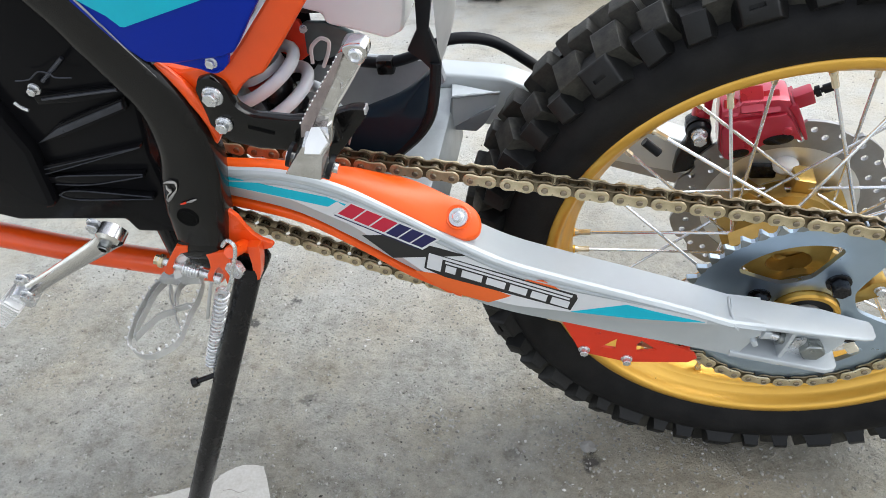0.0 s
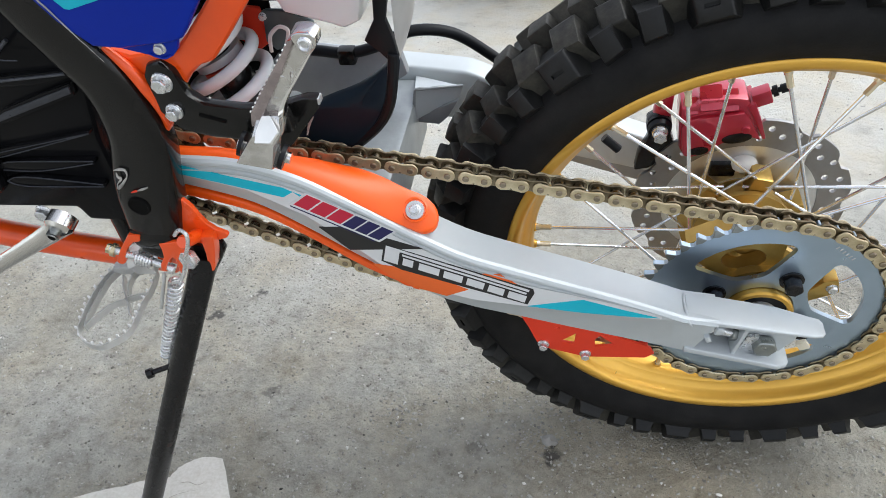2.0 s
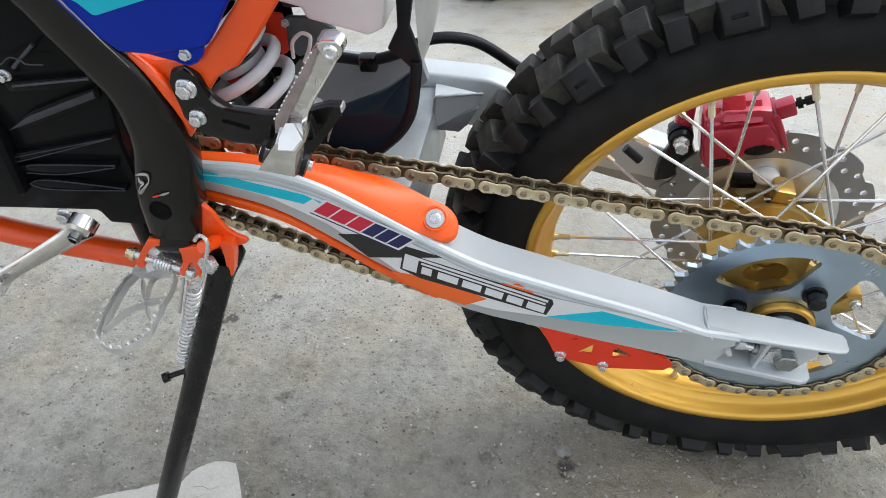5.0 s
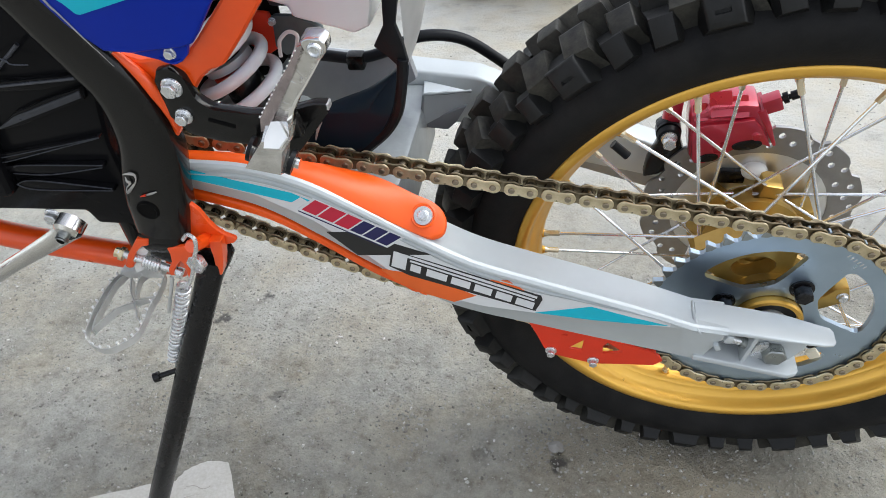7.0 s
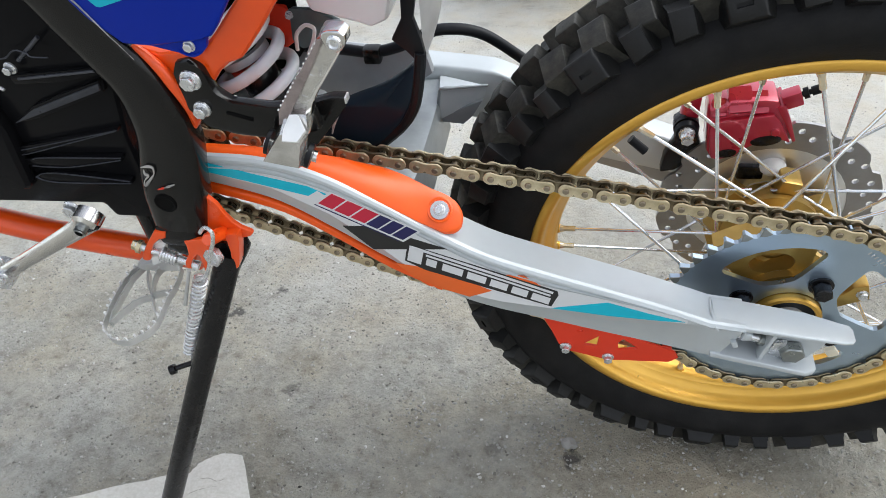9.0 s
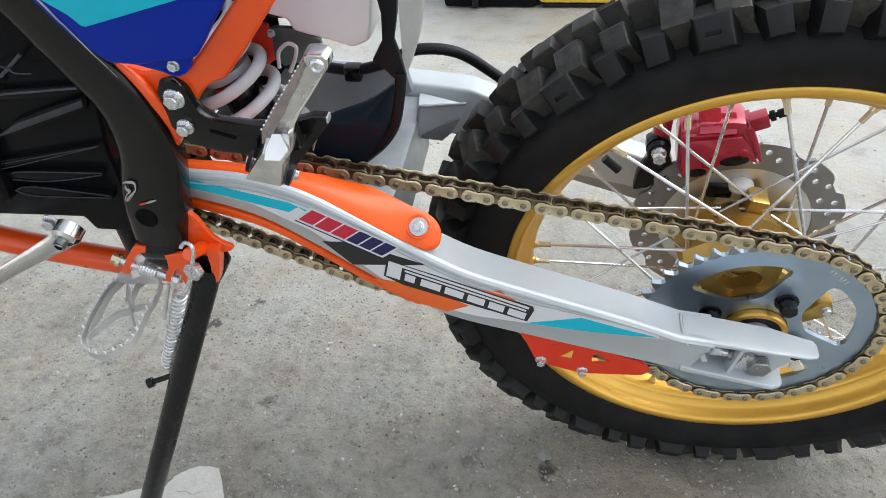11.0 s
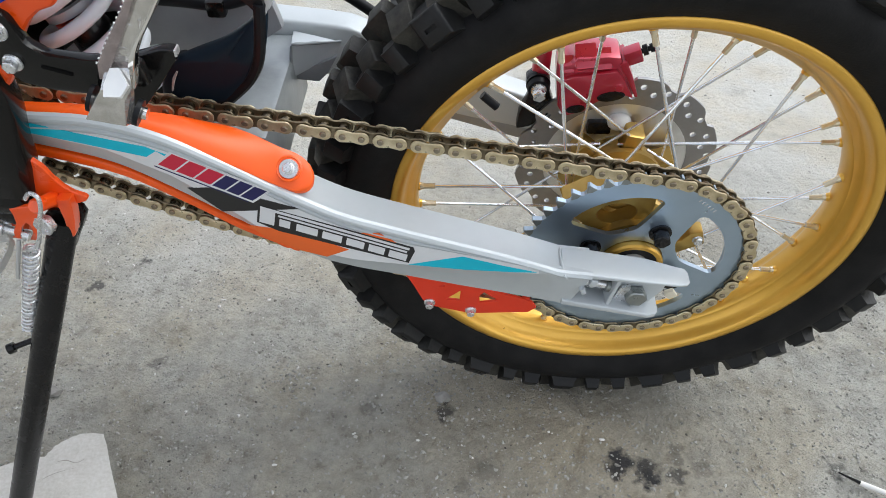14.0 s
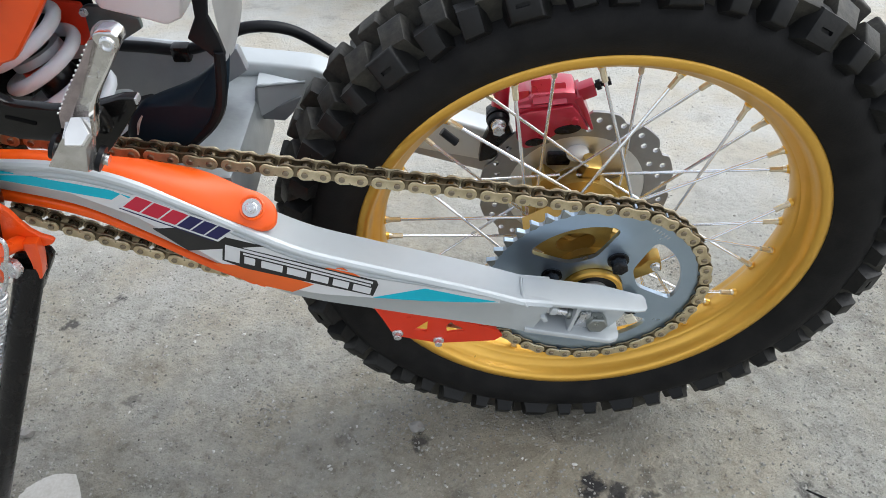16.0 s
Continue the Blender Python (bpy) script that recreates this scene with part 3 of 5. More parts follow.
def wheel():
    half = [(243.5, 2.5), (242.8, -0.8), (240.5, -2.6), (236.5, -3), (233, -2), (230.6, 1.2), (229.2, 6), (227.4, 11), (223.5, 15.5), (218.5, 19), (215.6, 24), (214, 34)]
    face = half + [(r, 68 - y) for r, y in reversed(half[:-1])]
    back = [(240, 66), (232, 60), (219, 50), (217, 34), (219, 18), (232, 8), (240, 3)]
    rim = part("rim", spin(face + back, 160, closed=True), GOLD, bike, "gold anodised wheel rim", 60)
    side = [(236, -27), (241, -33.5), (243, -36.5), (247, -38.5), (252, -42), (262, -47), (273, -48.5), (281, -46), (288, -41), (293, -33), (299, -21), (303, -8)]
    prof = side + [(r, -y) for r, y in reversed(side)]
    tyre = part("tyre", spin([(r, y + MID) for r, y in prof] + [(236, MID + 20), (234, MID), (236, MID - 20)], 120, closed=True), RUBBER, bike, "black knobbly off-road tyre", 40)

    rng = random.Random(11)

    def knob(lx, ly, h, mat, slot=False):
        """Three uneven versions of one tread block, flared at its foot, worn at its top edges, some with a cut slot."""
        made = []
        square = ((-1, -1), (1, -1), (1, 1), (-1, 1))
        for _ in range(3):
            bm = bmesh.new()
            rows = []
            skew = [(rng.uniform(-0.12, 0.12), rng.uniform(-0.12, 0.12)) for _ in range(4)]
            for z, k in ((-9, 1.4), (-0.5, 1.14), (1.8, 1.04), (h - 2.0, 0.98), (h - 0.7, 0.93), (h, 0.8)):
                rows.append([bm.verts.new(((sx + u) * lx / 2 * k, (sy + v) * ly / 2 * k, z + (rng.uniform(-0.4, 0.4) if z > 3 else 0))) for (sx, sy), (u, v) in zip(square, skew)])
            if slot:
                for z in (h - 0.2, h - 3.5):
                    rows.append([bm.verts.new((sx * 5.5, sy * 1.6, z)) for sx, sy in square])
            for p, q in zip(rows, rows[1:]):
                for i in range(4):
                    j = (i + 1) % 4
                    bm.faces.new((p[i], p[j], q[j], q[i]))
            bm.faces.new(rows[-1])
            made.append(raw_mesh("tread_block", bm, mat, 38))
        return made
    big, small = knob(27, 25, 9.5, SIDE_RUBBER, True), knob(17, 22, 9.5, SIDE_RUBBER)
    mid, low_mid, crown = knob(25, 27, 17, BLOCK_RUBBER), knob(23, 23, 15, BLOCK_RUBBER), knob(21, 21, 20, BLOCK_RUBBER)

    def put(me, deg, r, y, tilt, twist=0.0):
        m = Matrix.Rotation(radians(-deg), 4, "Y") @ Matrix.Translation((r / 1000, 0, 0))
        m = m @ Matrix.Translation((0, (MID + y) / 1000, 0)) @ Matrix.Rotation(radians(90), 4, "Y") @ Matrix.Rotation(radians(tilt), 4, "X")
        # local: x along the roll, y across, z outwards
        m = m @ Matrix.Rotation(radians(90), 4, "Z") @ Matrix.Rotation(radians(90), 4, "Z") @ Matrix.Rotation(radians(twist), 4, "Z")
        shared("tread_block", rng.choice(me), tyre, m @ Matrix.Rotation(radians(rng.uniform(-6, 6)), 4, "Z"))
    for g in range(16):
        a = g * 22.5 - 95.6
        for s in (-1, 1):
            put(big, a, 301.5, s * 39.5, s * -66)
            put(small, a + 7.7, 301.5, s * 39.5, s * -66, s * 4)
            put(small, a + 14.3, 301.5, s * 39.5, s * -66, s * -4)
            put(mid, a + 4.1, 306, s * 21, s * -27, s * 6)
            put(low_mid, a + 12.6, 304.5, s * 21.5, s * -27, s * -6)
            put(mid, a + 19.6, 306, s * 20, s * -24, s * 4)
        for d in (8.2, 16.2, 23.2):
            put(crown, a + d, 309.5, 0, 0)
    # spokes in crossed pairs, with their nipples
    for k in range(9):
        c = 53.3 + 40 * k
        for turn, hub_turn, seat, reach, flange in ((0, -85, 30, 60, 0), (-10.5, -45, 42, 54, 76), (-19.5, 55, 30, 60, 0), (-30, 75, 42, 48, 76)):
            a, h = radians(c + turn), radians(c + turn + hub_turn)
            p = Vector((214 * math.cos(a), seat, 214 * math.sin(a)))
            q = Vector((reach * math.cos(h), flange, reach * math.sin(h)))
            d = (q - p).normalized()
            spoke = part("spoke", rod(p, q, 1.6, 10), SPOKE, bike)
            part("nipple", add(rod(p - d * 2, p + d * 5, 4.2, 12, 3.4), rod(p + d * 4, p + d * 17, 2.9, 6)), BRASS, spoke, "pale brass nipple")
            part("nipple_seat", rod(p - d * 4, p + d * 1.5, 5.6, 16, 4.2), GOLD, spoke, "gold dimple of the rim")
    part("valve", rod((-151, MID, 139), (-137, MID - 2, 127), 4.2, 12), BLACK_RUBBER, rim, "black rubber valve stem")
    hub = part("hub", spin([(12, -45), (24, -45), (30, -44), (31, -36), (42, -34), (42, -26), (36, -20), (30, -8), (46, -3), (46, 3), (30, 9), (26, 34), (30, 58), (48, 64), (48, 70), (34, 76), (38, 92), (38, 100), (12, 100)], 48), GOLD_CAST, bike, "gold cast wheel hub")
    for k in range(6):
        a = radians(20 + 60 * k)
        lug = part("hub_lug", block((49 * math.cos(a), 84, 49 * math.sin(a)), (26, 26, 20), 2.5, Matrix.Rotation(-a, 3, "Y")), GOLD_CAST, hub)
        part("lug_web", block((40 * math.cos(a + 0.52), 80, 40 * math.sin(a + 0.52)), (8, 16, 22), 2, Matrix.Rotation(-a - 0.52, 3, "Y")), GOLD_CAST, lug)
    for k in range(4):
        c = radians(110 + 90 * k)
        u, v = Vector((math.cos(c), math.sin(c))), Vector((-math.sin(c), math.cos(c)))
        if k == 0:
            outline = [u * r + v * s for r, s in ((86, -44), (92, -18), (92, 20), (86, 46), (60, 42), (36, 26), (34, -26), (60, -36))]
            hole = [(-20 + 19 * cc - 3 * ss, 49 + 13 * ss + 4 * cc) for cc, ss in circle(0, 0, 1, 24)]
            part("hub_arm", plate([[tuple(q) for q in outline], hole], -26, -8), GOLD_CAST, hub)
        else:
            part("hub_arm", prism([tuple(u * r + v * s) for r, s in ((30, -24), (60, -18), (72, -16), (73, 3), (61, 4), (50, -4), (30, -2))], -28, -12, 3), GOLD_CAST, hub)
            p = u * 66 - v * 6
            part("arm_bolt", bolt((p.x, -28, p.y), 4.5, 5, (0, -1, 0), 1.2), ZINC, hub)
    part("hub_cup", spin([(15.5, -8), (18, -11), (21, -10), (22, -4)], 32, -14, 52, closed=True), GOLD_CAST, hub)
    # shade within the hub hollow put into the darker gold
    part("hub_web", prism([(-62, 60), (-20, 84), (22, 84), (16, 18), (-36, 16)], -4, 2, 2), GOLD_SHADE, hub, "gold hollow with its shade painted brown")
    return rim


wheel()


def sprocket():
    teeth, pitch_r = 44, 111.3
    outer = []
    for i in range(teeth):
        for off, r in ((-0.5, 106.2), (-0.3, 107.6), (-0.17, 111.5), (-0.06, 115.2), (0.06, 115.2), (0.17, 111.5), (0.3, 107.6)):
            a = 2 * math.pi * (i + 0.5 + off) / teeth
            outer.append((r * math.cos(a), r * math.sin(a)))
    holes = [circle(0, 0, 31, 32)]
    for k in range(4):
        c = 20 + 90 * k
        loop = []
        for d, r in ((-30, 76), (-31, 82), (-27, 87), (-14, 88.5), (0, 89), (14, 88.5), (27, 87), (31, 82), (30, 76), (26, 62), (19, 49), (12, 45), (0, 43.5), (-12, 45), (-19, 49), (-26, 62)):
            loop.append((r * math.cos(radians(c + d)), r * math.sin(radians(c + d))))
        holes.append([(p.x, p.y) for p in curve([(x, z, 0) for x, z in loop + loop[:1]], 2)[:-1]])
    s = part("sprocket", plate([outer] + holes, -43.5, -38.5), SPROCKET_STEEL, bike, "dark blued steel rear sprocket", 30)
    for i in range(teeth):
        a = 2 * math.pi * (i + 0.5) / teeth
        if 70 < math.degrees(a) < 185:
            u, v = Vector((math.cos(a), math.sin(a))), Vector((-math.sin(a), math.cos(a)))
            tip = [u * r + v * w for r, w in ((107.5, -5.2), (111.5, -2.9), (114.6, -1.0), (114.6, 1.0), (111.5, 2.9), (107.5, 5.2), (106.2, 0))]
            part("tooth_flank", prism([tuple(q) for q in tip], -44.1, -43.3, 0.25, 1), AXLE_STEEL, s, "bright machined tooth")
    for k in range(4):
        a = radians(65 + 90 * k)
        c = (47 * math.cos(a), -43.5, 47 * math.sin(a))
        bm = spin([(10.5, -43.6), (10.5, -45.5), (9, -46)], 24, c[0], c[2])
        part("sprocket_bolt", add(bm, bolt((c[0], -45, c[2]), 8.5, 12, flange=0, turn=0.3 + k)), BLACK_STEEL, s, "black hexagon bolt")
    for i in range(6):
        part("stamp_mark", block((46 + i * 3.2, -43.6, 86 - i * 2.6), (1.2, 0.4, 3.4), 0.1, Matrix.Rotation(radians(38), 3, "Y")), ZINC, s)
    part("hub_ring", spin([(24.5, -44), (30, -44), (30.5, -49), (29, -51), (25.5, -51), (24.5, -49)], 48, closed=True), GOLD, s, "gold bearing ring")
    part("seal", spin([(12, -45.5), (24.4, -45.5), (24.4, -48), (12, -47)], 32, closed=True), BLACK_RUBBER, s)
    return s


sprocket()


def chain():
    # pitch line: front sprocket, top run, round the rear sprocket, bottom run
    R = 111.3
    top = [Vector((-565, 204)), Vector((18, 110))]
    arc = [Vector((R * math.cos(radians(a)), R * math.sin(radians(a)))) for a in np.linspace(81, -138, 60)]
    low = curve([(-84, -75, 0), (-150, -52, 0), (-245, -14, 0), (-378, 34, 0), (-484, 81, 0), (-545, 110, 0)], 10)
    line = top + arc[1:] + [Vector((p.x, p.y)) for p in low[1:]]
    step, pts, left = 15.875, [line[0].copy()], 0.0
    pos = line[0].copy()
    for q in line[1:]:
        while (q - pos).length >= step - left:
            pos = pos + (q - pos).normalized() * (step - left)
            pts.append(pos.copy())
            left = 0.0
        left += (q - pos).length
        pos = q.copy()
    Y = -40.5

    def outline(h, waist):
        pts = []
        for k in range(9):
            a = radians(100 + 160 * k / 8)
            pts.append((h * math.cos(a), h * math.sin(a)))
        pts += [(7.94, -waist)]
        for k in range(9):
            a = radians(-80 + 160 * k / 8)
            pts.append((15.875 + h * math.cos(a), h * math.sin(a)))
        return pts + [(7.94, waist)]

    def link(h, waist, ys):
        bm = bmesh.new()
        for y0, y1 in ys:
            add(bm, prism(outline(h, waist), y0, y1, 0.5, 1))
        return bm
    outer = link(6.6, 5.0, ((-8.2, -6.2), (6.2, 8.2)))
    for x in (0, 15.875):
        add(outer, spin([(2.2, -9.9), (2.9, -9.2), (2.9, 9.2), (2.2, 9.9)], 10, x, 0), 1)
    inner = link(7.4, 5.6, ((-5.4, -3.4), (3.4, 5.4)))
    for x in (0, 15.875):
        add(inner, spin([(5.0, -3.3), (5.0, 3.3)], 12, x, 0), 1)
    outer_me, inner_me = raw_mesh("outer_link", outer, (CHAIN_GOLD, PIN)), raw_mesh("inner_link", inner, (CHAIN_MID, CHAIN_DARK))
    body = spin([(1.5, -9.5), (1.5, 9.5)], 8, pts[0].x, pts[0].y)
    bmesh.ops.translate(body, vec=(0, Y, 0), verts=body.verts)
    root = part("chain", body, CHAIN_GOLD, bike, "brass coloured drive chain with oily inner links")
    for i, (p, q) in enumerate(zip(pts, pts[1:])):
        a = math.atan2(q.y - p.y, q.x - p.x)
        m = Matrix.Translation((p.x / 1000, Y / 1000, p.y / 1000)) @ Matrix.Rotation(-a, 4, "Y")
        shared("outer_link" if i % 2 else "inner_link", outer_me if i % 2 else inner_me, root, m)


chain()

# swingarm: near and far legs, cross tube, fork end
ARM = [(-530, 218, 189), (-481, 217, 178), (-435, 214, 162), (-392, 200, 132), (-352, 176, 100), (-310, 147, 75), (-266, 120, 57), (-218, 102, 45), (-170, 86, 33), (-123, 70, 22), (-79, 53, 11)]


def swingarm():
    narrow = lambda x: 16 * max(0.0, min(1.0, (-290 - x) / 50)) + 12 * max(0.0, min(1.0, (-385 - x) / 40))
    crease = [(-530, 206), (-481, 200), (-435, 187), (-390, 160), (-357, 127), (-332, 100), (-304, 79), (-260, 65), (-211, 59.5), (-163, 55), (-123, 53), (-60, 50)]

    def crease_z(x):
        for (x0, z0), (x1, z1) in zip(crease, crease[1:]):
            if x <= x1:
                return z0 + (z1 - z0) * (x - x0) / (x1 - x0)
        return crease[-1][1]

    def shape(x, zt, zb):
        """One section: flat top, rounded crest, groove, bead, flat panel, crease and an inward lower face."""
        k = max(0.22, min(1.0, (-85 - x) / 130))
        low = zb + 3 - 13 * max(0.0, min(1.0, (x + 350) / 60))
        panel = zt - 11.2 * k
        fold = min(crease_z(x), panel - 0.5)
        back = -74 - max(0.0, narrow(x) - 10)
        return [(back, low + 3), (back, zt - 3), (back + 1, zt - 0.8), (back + 3, zt), (-94, zt + 0.4), (-98, zt + 1.6), (-102, zt + 2.2), (-104.6, zt + 1.2), (-106.2, zt - 1.2), (-106.6, zt - 3 * k - 0.5), (-105.6, zt - 4.6 * k - 0.5), (-104.3, zt - 6 * k - 0.5), (-104.3, zt - 7.6 * k - 0.5), (-105.6, zt - 8.4 * k - 0.5), (-105.9, zt - 9.4 * k - 0.5), (-105.5, zt - 10.4 * k - 0.5), (-104.7, panel - 0.5), (-104.7, fold), (-104.0, fold - 1.2), (-97.5, low + 1.2), (-95.5, low), (back + 3, low)]
    bm = bmesh.new()
    rings = [[bm.verts.new((p.x, y, z)) for y, z in shape(p.x, p.y, p.z)] for p in curve([(x, a, b) for x, a, b in ARM], 6)]
    # the mouth of the beam is cut on a slant
    top_z, low_z = 50.0, -3.0
    rings.append([bm.verts.new((-50 - 17 * max(0.0, min(1.0, (top_z - z) / (top_z - low_z))), y, z)) for y, z in shape(-66, 49.5, 7)])
    for p, q in zip(rings, rings[1:]):
        for i in range(len(p)):
            j = (i + 1) % len(p)
            bm.faces.new((p[i], p[j], q[j], q[i]))
    bm.faces.new(rings[0]), bm.faces.new(list(reversed(rings[-1])))
    arm = part("swingarm", bm, SILVER, bike, "silver painted swingarm", 22)
    part("weld", tube(curve([(-77, -75, 52.6), (-78, -84, 53.6), (-77, -95, 53.9), (-76, -103, 53.2), (-74.5, -105.6, 50), (-72, -105.8, 46.5)], 4), [1.5, 1.0, 1.7, 1.1, 1.6, 0.9], 8), SILVER, arm, "uneven silver weld bead")
    part("weld_drip", block((-48, -103, 40), (7, 6, 9), 2, Matrix.Rotation(radians(15), 3, "Y")), SILVER, arm)
    part("weld_drip", block((-56, -104, 29), (5, 5, 8), 1.6, Matrix.Rotation(radians(-25), 3, "Y")), SILVER, arm)
    part("fork_top", loft([(-76, 53.6, 46, -105.2, -74.3), (-50, 51.5, 46, -105.2, -74.5), (0, 43, 39, -104, -75), (30, 36, 32.5, -101, -79), (38, 33.5, 30, -98, -79), (41, 31.5, 29.5, -94, -82)], 1.6), SILVER, arm)
    part("fork_bottom", loft([(-72, 9, 2, -101, -70), (-37, 1, -6, -101, -70), (12, -12, -18, -100, -70), (19, -13, -19, -97, -71), (22, -14, -19, -93, -73)], 1.6), SILVER, arm)
    part("fork_web", prism([(-17, 41), (20, 36), (27, 26), (24, 6), (14, -12), (-24, -5)], -84, -79, 1.5), SILVER, arm)
    # shade of the fork pocket put into a dark wall colour
    part("pocket_wall", prism([(-80, 46), (-14, 40), (-20, -24), (-70, -14)], -76, -72, 0.5), CAVITY, arm, "pocket wall with its shade painted dark")
    part("adjuster_bolt", rod((-56, -87, 23), (-24, -87, 15), 4.2, 14), ZINC, arm, "zinc plated chain adjuster bolt")
    part("adjuster_nut", bolt((-33, -87, 17.3), 6.8, 7, (1, 0, -0.3), 0, 0.3), AXLE_STEEL, arm)
    part("lock_nut", bolt((-48, -87, 21), 6, 5, (1, 0, -0.3), 0, 0.6), ZINC, arm)
    part("axle_block", prism([(-24, 38), (-20, 38), (-27, -3), (-31, -3)], -97, -80, 1.2), SILVER, arm)
    part("axle_washer", prism([(-18, 14), (-8, 16), (-9, -12), (-24, -10)], -89, -85.5, 0.8), ZINC, arm)
    part("axle_bolt", bolt((-2, -84, 4), 10.8, 11, (0, -1, 0), 0, 0.5), AXLE_STEEL, arm, "dull steel axle bolt")
    part("axle_spacer", rod((0, -80, 1), (0, -44, 0), 15, 28), CAST_ALU, arm)
    part("end_clip", block((33, -82, -1), (10, 5, 11), 2, Matrix.Rotation(radians(-35), 3, "Y")), CREAM, arm, "small cream plastic end clip")
    far = [(-530, 170, 110), (-430, 160, 100), (-352, 151, 92), (-300, 145, 82), (-280, 140, 76), (-240, 120, 60), (-218, 104, 48)] + ARM[8:]
    part("far_leg", loft([(p.x, p.y, p.z, 135, 166) for p in curve(far, 3)], 4), SILVER, arm)
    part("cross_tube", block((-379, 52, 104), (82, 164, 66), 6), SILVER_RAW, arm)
    part("bridge_wall", prism([(-500, 212), (-414, 198), (-345, 195), (-340, 170), (-387, 140), (-423, 130), (-500, 130)], 88, 100, 4), SILVER_DARKER, arm)
    bm = bmesh.new()
    up = [bm.verts.new(v) for v in ((-336, 90, 152), (-345, 137, 138), (-290, 104, 147))]
    dn = [bm.verts.new(v) for v in ((-341, 90, 114), (-345, 137, 108), (-294, 104, 134))]
    bm.faces.new(up), bm.faces.new(list(reversed(dn)))
    for i in range(3):
        bm.faces.new((up[i], dn[i], dn[(i + 1) % 3], up[(i + 1) % 3]))
    # strip under the gusset, its underside shade put into the darker silver
    part("gusset_underside", prism([(-341, 114), (-294, 136), (-306, 116), (-316, 106), (-345, 109)], 95, 100, 1), SILVER_DARKER, arm)
    part("gusset", bevel(bm, 1.2), SILVER, arm, "folded silver gusset plate")
    part("seam", tube(curve([(-336, 89.6, 152.4), (-325, 92.5, 151.6), (-310, 98, 149.6), (-290, 104, 147.4)], 6), [1.0, 2.2, 1.3, 2.0, 1.1, 1.8], 8), SILVER_RAW, arm, "rough weld seam")
    part("seam", tube(curve([(-336, 89.4, 152), (-339, 89.2, 134), (-341, 89.4, 116)], 4), [1.2, 1.8, 1.1], 8), SILVER_RAW, arm)
    part("far_fork_end", prism([(-190, 62), (-60, 48), (40, 26), (40, -18), (-70, -10), (-190, 30)], 136, 150, 3), SILVER_DARKER, arm)
    # stickers on the outer face
    def sticker(name, pts, mat, lift, label=""):
        part(name, prism(pts, -105.3 - lift, -105.0), mat, arm, label)
    line = [(p.x, p.y - 1.2 - 11.2 * max(0.22, min(1.0, (-85 - p.x) / 130))) for p in curve([(x, a, 0) for x, a, b in ARM[1:]], 4) if p.x < -97]
    sticker("sticker", line + [(x, crease_z(x) + 0.8) for x, z in reversed(line)], STICKER_WHITE, 0.0, "white base sticker")
    sticker("teal_flash", [(-485, 212), (-447, 202), (-403, 191), (-396, 187), (-405, 181), (-453, 194), (-488, 203)], TEAL, 0.35)
    sticker("teal_flash", [(-396, 187), (-361, 170), (-324, 147), (-331, 142), (-367, 160)], TEAL, 0.35)
    sticker("teal_flash", [(-212, 61), (-165, 73.5), (-130, 62.5), (-100, 54.6), (-118, 54.2), (-163, 56)], TEAL, 0.35)
    sticker("black_flash", [(-383, 149), (-366, 150), (-327, 139), (-297, 128), (-361, 123)], STICKER_BLACK, 0.3)
    sticker("orange_flash", [(-344, 107), (-307, 102), (-263, 79), (-283, 69), (-308, 78), (-330, 91)], STICKER_ORANGE, 0.35)
    sticker("orange_flash", [(-264, 100), (-235, 101), (-217, 86), (-245, 84)], STICKER_ORANGE, 0.35)
    # two trade marks, as plain slanted shapes in their colours
    def slab(a, b, down, u, v, top, low, mat, lift, name):
        a, b, down = Vector(a), Vector(b), Vector(down)
        p, q = a + (b - a) * u, a + (b - a) * v
        sticker(name, [tuple(p + down * top), tuple(q + down * top), tuple(q + down * low), tuple(p + down * low)], mat, lift)
    first = ((-384, 186), (-318, 148), (-16, -12.5))
    slab(*first, -0.02, 1.02, -0.02, 1.06, STICKER_WHITE, 0.45, "mark_plate")
    slab(*first, 0.0, 0.98, 1.1, 1.14, STICKER_NAVY, 0.45, "mark_line")
    for u, v, mat in ((0.01, 0.17, STICKER_RED), (0.19, 0.36, STICKER_RED), (0.38, 0.54, STICKER_RED), (0.56, 0.69, STICKER_NAVY), (0.71, 0.84, STICKER_NAVY), (0.86, 0.99, STICKER_NAVY)):
        slab(*first, u, v, 0.08, 0.94, mat, 0.65, "mark_bar")
    second = ((-329, 132), (-208, 83.5), (-5, -19.5))
    sticker("mark_plate", [(-330, 133), (-316, 126), (-207, 84), (-206, 79), (-212, 63.5), (-319, 101), (-335.5, 111.5)], STICKER_BLACK, 0.45)
    slab(*second, 0.005, 0.1, 0.06, 1.0, STICKER_WHITE, 0.65, "mark_bar")
    slab(*second, 0.1, 0.985, 0.06, 0.2, STICKER_WHITE, 0.65, "mark_bar")
    slab(*second, 0.12, 0.975, 0.29, 0.4, STICKER_WHITE, 0.65, "mark_bar")
    for u, v in ((0.13, 0.2), (0.24, 0.38), (0.41, 0.54), (0.57, 0.69), (0.72, 0.83), (0.86, 0.985)):
        slab(*second, u, v, 0.5, 0.93, STICKER_WHITE, 0.65, "mark_bar")
    # orange sliders and guide
    bm = bmesh.new()
    rows = []
    for p in curve([(-530, 218, 0), (-481, 217, 0), (-435, 214, 0), (-392, 200, 0), (-352, 178, 0), (-318, 156, 0), (-302, 147.5, 0)], 5) + [Vector((-302 + 17 * s, 147.5 - 8 * s, s)) for s in (0.15, 0.3, 0.45, 0.6, 0.72, 0.82, 0.9, 0.96, 1.0)]:
        x, zo, cut = p.x, p.y + 2.5, p.z
